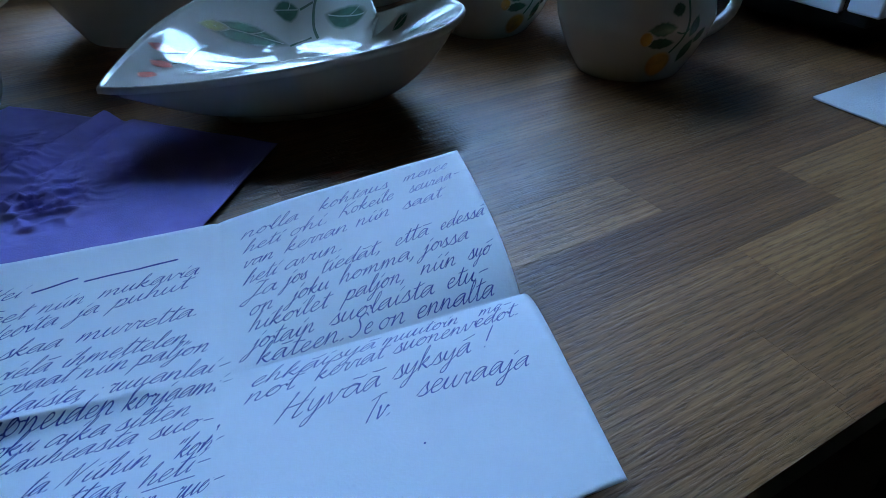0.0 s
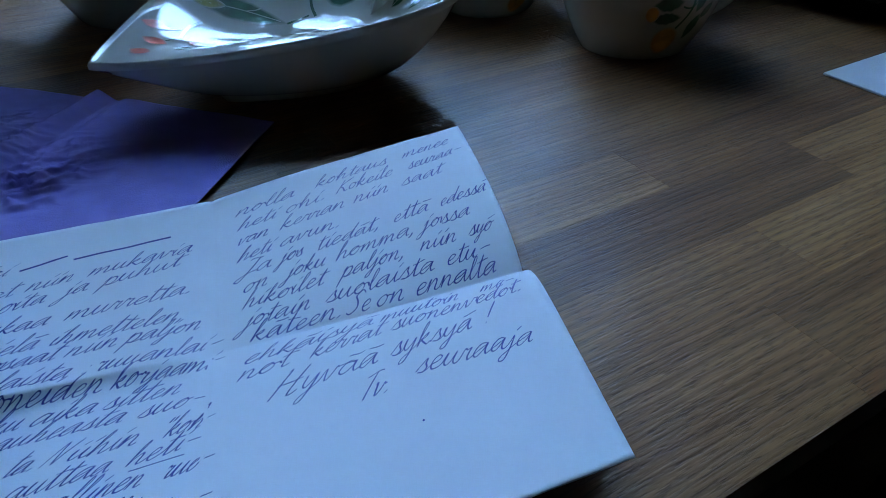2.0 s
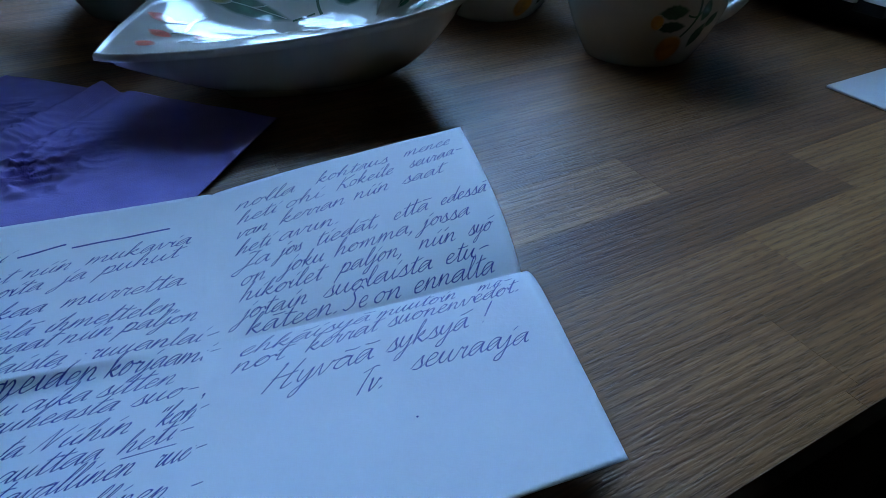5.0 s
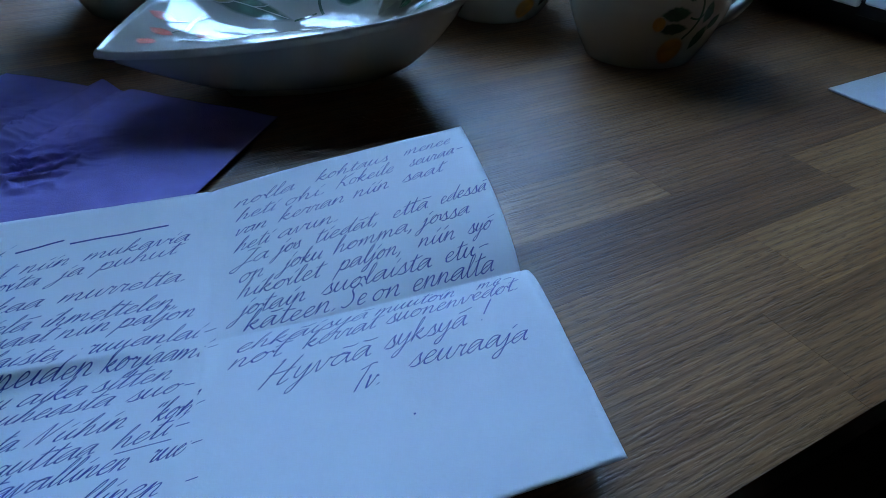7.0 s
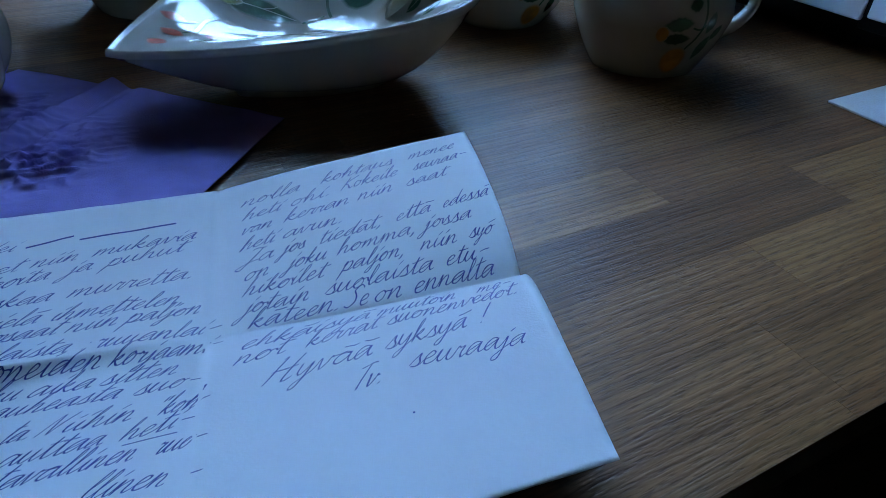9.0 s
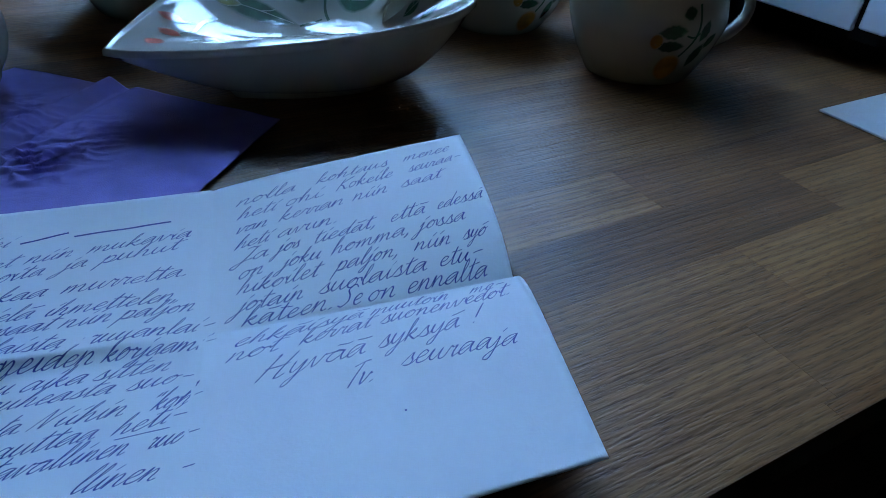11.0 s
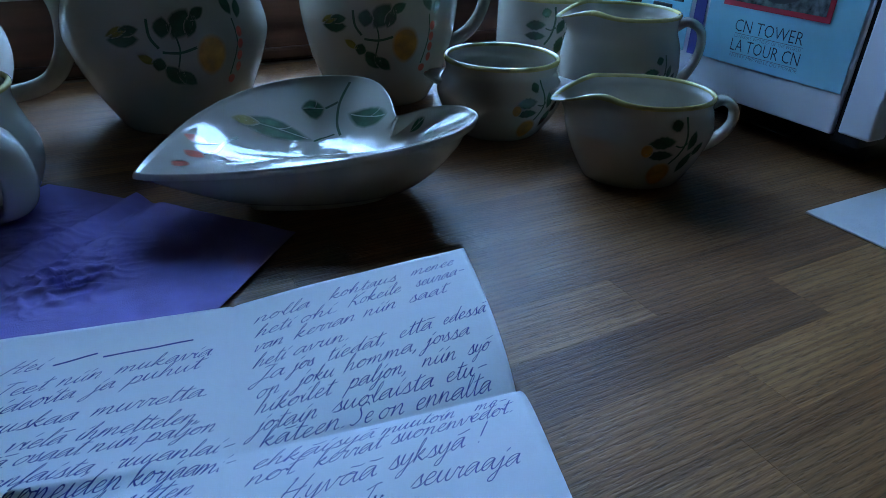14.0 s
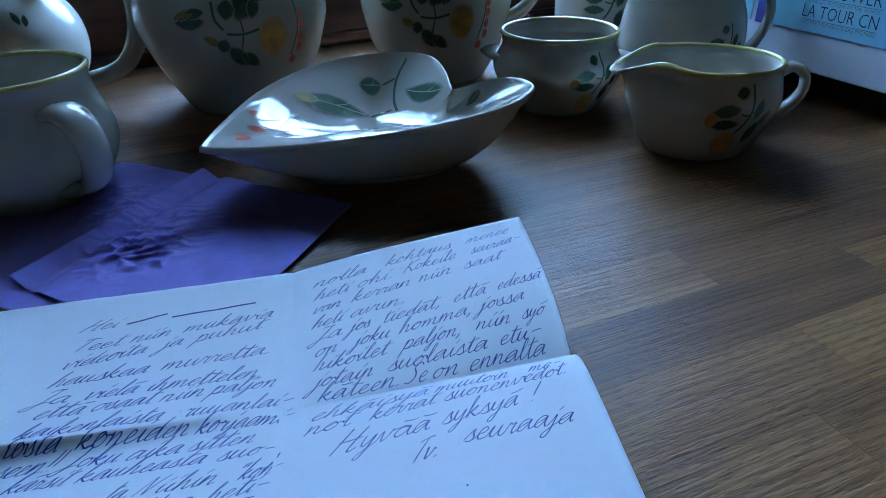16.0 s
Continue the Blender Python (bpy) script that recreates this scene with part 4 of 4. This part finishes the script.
SUGAR = Pot([(0.037, 0.0), (0.041, 0.004), (0.051, 0.018), (0.0575, 0.034), (0.0572, 0.043), (0.0525, 0.052), (0.0505, 0.058), (0.0525, 0.0665)], 0.0040, 0.0, 0, 0, 0.5, 0.5)
sugar = jug("sugar_bowl", pose(0.0925, 0.676, T), SUGAR, "round white ceramic sugar bowl with lug handles and yellow rim", "sugar bowl", motifs=[(radians(-52), 0.034, dict(small=1.05))])
for a in (170, -10):
    lug = bmesh.new()
    rows = []
    for i in range(13):
        th = (i / 12 - 0.5) * 1.15
        rch = 0.0555 + 0.0165 * math.cos(th / 1.15 * math.pi) ** 1.2 if i not in (0, 12) else 0.053
        ring = []
        for k in range(8):
            ph = k * math.tau / 8
            w = 0.5 * (rch - 0.048)
            ring.append(lug.verts.new(((0.048 + w + w * math.cos(ph)) * math.cos(th), (0.048 + w + w * math.cos(ph)) * math.sin(th), 0.0445 + 0.0032 * math.sin(ph) + 0.10 * (w + w * math.cos(ph)))))
        rows.append(ring)
    for r0, r1 in zip(rows, rows[1:]):
        for k in range(8):
            lug.faces.new((r0[k], r0[(k + 1) % 8], r1[(k + 1) % 8], r1[k]))
    lug.faces.new(rows[0])
    lug.faces.new(rows[-1])
    part("lug_handle", lug, GLAZE, sugar, "", True, pose(0, 0, 0, 0, 0, a))

PITCH = Pot([(0.052, 0.0), (0.056, 0.006), (0.071, 0.034), (0.0845, 0.070), (0.0865, 0.090), (0.078, 0.118), (0.067, 0.142), (0.058, 0.170), (0.056, 0.198), (0.061, 0.222)], 0.0045, 0.018, math.pi * 0.5, 0.006, 0.8, 0.4)
jug("pitcher", pose(-0.209, 0.668, T), PITCH, "big round white ceramic pitcher with orange fruit and leaves", "pitcher",
    motifs=[(radians(-66), 0.078, dict(scale=1.10))])

PITCH_B = Pot([(0.050, 0.0), (0.054, 0.006), (0.068, 0.034), (0.0765, 0.066), (0.0805, 0.094), (0.079, 0.112), (0.070, 0.136), (0.060, 0.158), (0.056, 0.176), (0.056, 0.186), (0.059, 0.196)], 0.0045, 0.018, math.pi, 0.006, 0.8, 0.4)
jug("pitcher", pose(-0.034, 0.774, T), PITCH_B, "white ceramic pitcher with fruit decoration and a strap handle", "pitcher",
    [(0.052, 0, 0.176), (0.085, 0, 0.182), (0.104, 0, 0.152), (0.109, 0, 0.108), (0.096, 0, 0.074), (0.070, 0, 0.054)], (0.007, 0.0065, 0.006, 0.006, 0.0065, 0.008), 1.5,
    motifs=[(radians(-88), 0.072, dict(scale=1.12))])

JAR = Pot([(0.046, 0.0), (0.050, 0.005), (0.056, 0.022), (0.0575, 0.055), (0.0575, 0.090), (0.0570, 0.097)], 0.004)
jar = jug("lidded_jar", pose(0.146, 0.852, T), JAR, "white ceramic jar with yellow edge and domed lid", "jar", motifs=[(radians(-92), 0.066, dict(small=1.2, fruit=False))])
lid = bmesh.new()
prof = smoothline([(0.054, 0.084, 0), (0.052, 0.088, 0), (0.046, 0.097, 0), (0.038, 0.104, 0), (0.020, 0.112, 0), (0.010, 0.115, 0), (0.008, 0.120, 0), (0.012, 0.127, 0), (0.008, 0.133, 0), (0.0005, 0.135, 0)], 5)
rings = [[lid.verts.new((p.x * math.cos(k * math.tau / 48), p.x * math.sin(k * math.tau / 48), p.y)) for k in range(48)] for p in prof]
for r0, r1 in zip(rings, rings[1:]):
    for k in range(48):
        lid.faces.new((r0[k], r0[(k + 1) % 48], r1[(k + 1) % 48], r1[k]))
lid.faces.new(rings[0])
lid.faces.new(rings[-1])
part("lid", lid, GLAZE, jar, "domed white lid", True)

CUP = Pot([(0.038, 0.0), (0.044, 0.004), (0.057, 0.022), (0.061, 0.042), (0.056, 0.060), (0.0530, 0.070), (0.0520, 0.078), (0.0535, 0.085)], 0.0034)
jug("tea_cup", pose(-0.268, 0.443, T, 0, 0, -22), CUP, "large white ceramic cup with yellow rim standing on the napkin", "cup",
    [(0.046, 0, 0.064), (0.064, 0, 0.068), (0.079, 0, 0.060), (0.084, 0, 0.043), (0.075, 0, 0.024), (0.049, 0, 0.013)], (0.006, 0.0055, 0.005, 0.005, 0.005, 0.006), 2.2)

TEA = Pot([(0.045, 0.0), (0.050, 0.005), (0.067, 0.030), (0.073, 0.055), (0.069, 0.080), (0.055, 0.100), (0.042, 0.110), (0.040, 0.114)], 0.004)
jug("teapot", pose(-0.425, 0.628, T), TEA, "round white ceramic teapot with a large loop handle", "teapot",
    [(0.050, 0, 0.104), (0.095, 0, 0.140), (0.138, 0, 0.118), (0.143, 0, 0.078), (0.118, 0, 0.040), (0.064, 0, 0.022)], (0.007, 0.0080, 0.0085, 0.0085, 0.008, 0.008), 1.15, motifs=[(radians(-62), 0.068, dict(scale=0.7, berries=False, fruit=False))])


# ---- the white display case with printed panels ----
FACE = 0.638
case = empty("display_case", desk(FACE, 0.0, 0.0), "white plastic display case with blue printed panels, black base", "display case")
CZ0, CZ1, CD = T + 0.0275, T + 0.195, 0.115
# local axes of the case: x goes into the case, y along its printed face
part("base", box(0.036, CD - 0.02, 0.315, 0.66, T, CZ0 - 0.0002, 0.003), BLACK, case, "recessed black base")
part("front_panel", box(0.0, 0.02, 0.328, 0.68, CZ0, CZ1, 0.0018), CASE, case, "white front panel")
part("body", box(0.0202, CD, 0.300, 0.68, CZ0 + 0.004, CZ1, 0.003), CASE, case)
part("corner_post", box(-0.002, 0.020, 0.2955, 0.3225, CZ0 + 0.004, CZ1, 0.002), CASE, case, "white corner post")
part("foot", box(0.004, 0.03, 0.306, 0.330, CZ0 - 0.006, CZ0 + 0.0036, 0.001), BLACK, case, "small black foot")
part("slit", box(0.003, 0.0198, 0.3229, 0.3277, CZ0 + 0.004, CZ1 - 0.002), BLACK, case)
part("printed_panel", box(-0.0012, -0.0002, 0.3305, 0.478, T + 0.061, CZ1 - 0.01, 0.0003), BLUE, case, "sky blue printed panel with a photograph")
part("violet_strip", box(-0.0012, -0.0002, 0.4815, 0.4945, T + 0.060, CZ1 - 0.01, 0.0003), VIOLET, case, "dark violet strip")
part("side_print", box(-0.0012, -0.0002, 0.5000, 0.66, T + 0.061, CZ1 - 0.01, 0.0003), BLUE, case, "pale blue printed panel with slots")
part("red_border", box(-0.0018, -0.0013, 0.356, 0.462, T + 0.111, T + 0.176, 0.0002), RED, case, "red border of the photograph")
part("photograph", box(-0.0024, -0.0019, 0.3605, 0.4575, T + 0.1155, T + 0.1715, 0.0002), PHOTO, case, "dark aerial photograph")
bm = decal([round_shape(0.407, T + 0.144, 0.034, 0.024)], lambda x, y: Vector((-0.0027, x, y)))
part("photograph_shape", bm, BLACK, case, "round dark shape in the photograph")
for n0, n1 in ((0.611, 0.637), (0.567, 0.594), (0.5235, 0.549)):
    part("slot", box(-0.0026, -0.0013, n0, n1, T + 0.0955, T + 0.1015, 0.0012), BLACK, case, "dark slot")
part("small_picture", box(-0.0018, -0.0013, 0.510, 0.556, T + 0.105, T + 0.150, 0.0002), PHOTO, case, "small grey picture")


def face_text(name, body, n_left, n_right, z0, height, mat, shear=0.0):
    """Lettering on the printed face, read from the outside."""
    bm = lettering(body, shear, -0.012)
    xs, ys = [v.co.x for v in bm.verts], [v.co.y for v in bm.verts]
    for v in bm.verts:
        a, b = (v.co.x - min(xs)) / (max(xs) - min(xs)), v.co.y / max(ys)
        v.co = Vector((-0.0016, n_left + (n_right - n_left) * a, z0 + b * height))
    part(name, bm, mat, case)


face_text("lettering", "CN TOWER", 0.4440, 0.3745, T + 0.0905, 0.0105, DARKPRINT)
face_text("lettering", "LA TOUR CN", 0.4440, 0.3730, T + 0.0735, 0.0105, DARKPRINT)
face_text("small_lettering", "CANADA'S WONDER OF THE WORLD", 0.4430, 0.3740, T + 0.0852, 0.0028, GREYPRINT)
face_text("small_lettering", "NOTRE MERVEILLE DU MONDE", 0.4430, 0.3725, T + 0.0680, 0.0028, GREYPRINT)
for zz in (0.0886, 0.0713):
    part("thin_rule", box(-0.0016, -0.0013, 0.373, 0.443, T + zz, T + zz + 0.0004), GREYPRINT, case)

# ---- the staves of the table top, last ----
def staves():
    rng = random.Random(11)
    # rows near the front edge: where a joint falls, and the shade of the staves to its two sides
    fixed = {0: (0.3115, 2, 0), 1: (0.62, 1, 0), 2: (0.358, 1, 2), 3: (0.441, 0, 2), 4: (0.352, 2, 0), 8: (0.4385, 1, 1)}
    pitch, first = 0.0413, 0.0999
    rows = [(N0, first)] + [(first + pitch * i, first + pitch * (i + 1)) for i in range(18)]
    for i, (n0, n1) in enumerate(rows):
        n1 = min(n1, N1)
        cut, left, right = fixed.get(i, (rng.uniform(0.1, 0.5), 1, rng.choice((0, 1, 2))))
        cuts, c = [], cut
        while c > S0:
            cuts.append(c)
            c -= rng.uniform(0.20, 0.36)
        c = cut + rng.uniform(0.22, 0.36)
        while c < S1:
            cuts.append(c)
            c += rng.uniform(0.20, 0.36)
        cuts = [S0] + [k for k in sorted(cuts) if S0 + 0.06 < k < S1 - 0.06] + [S1]
        for s0, s1 in zip(cuts, cuts[1:]):
            hl, hw = (s1 - s0) / 2 - 0.00001, (n1 - n0) / 2 - 0.00001
            bm = box(-hl, hl, -hw, hw, -0.002, 0.0, 0.00006, segs=1)
            tone = left if abs(s1 - cut) < 0.001 else right if abs(s0 - cut) < 0.001 else rng.choice((0, 1, 1, 2))
            part("stave", bm, STAVES[tone], table, m=pose((s0 + s1) / 2, (n0 + n1) / 2, T))


staves()
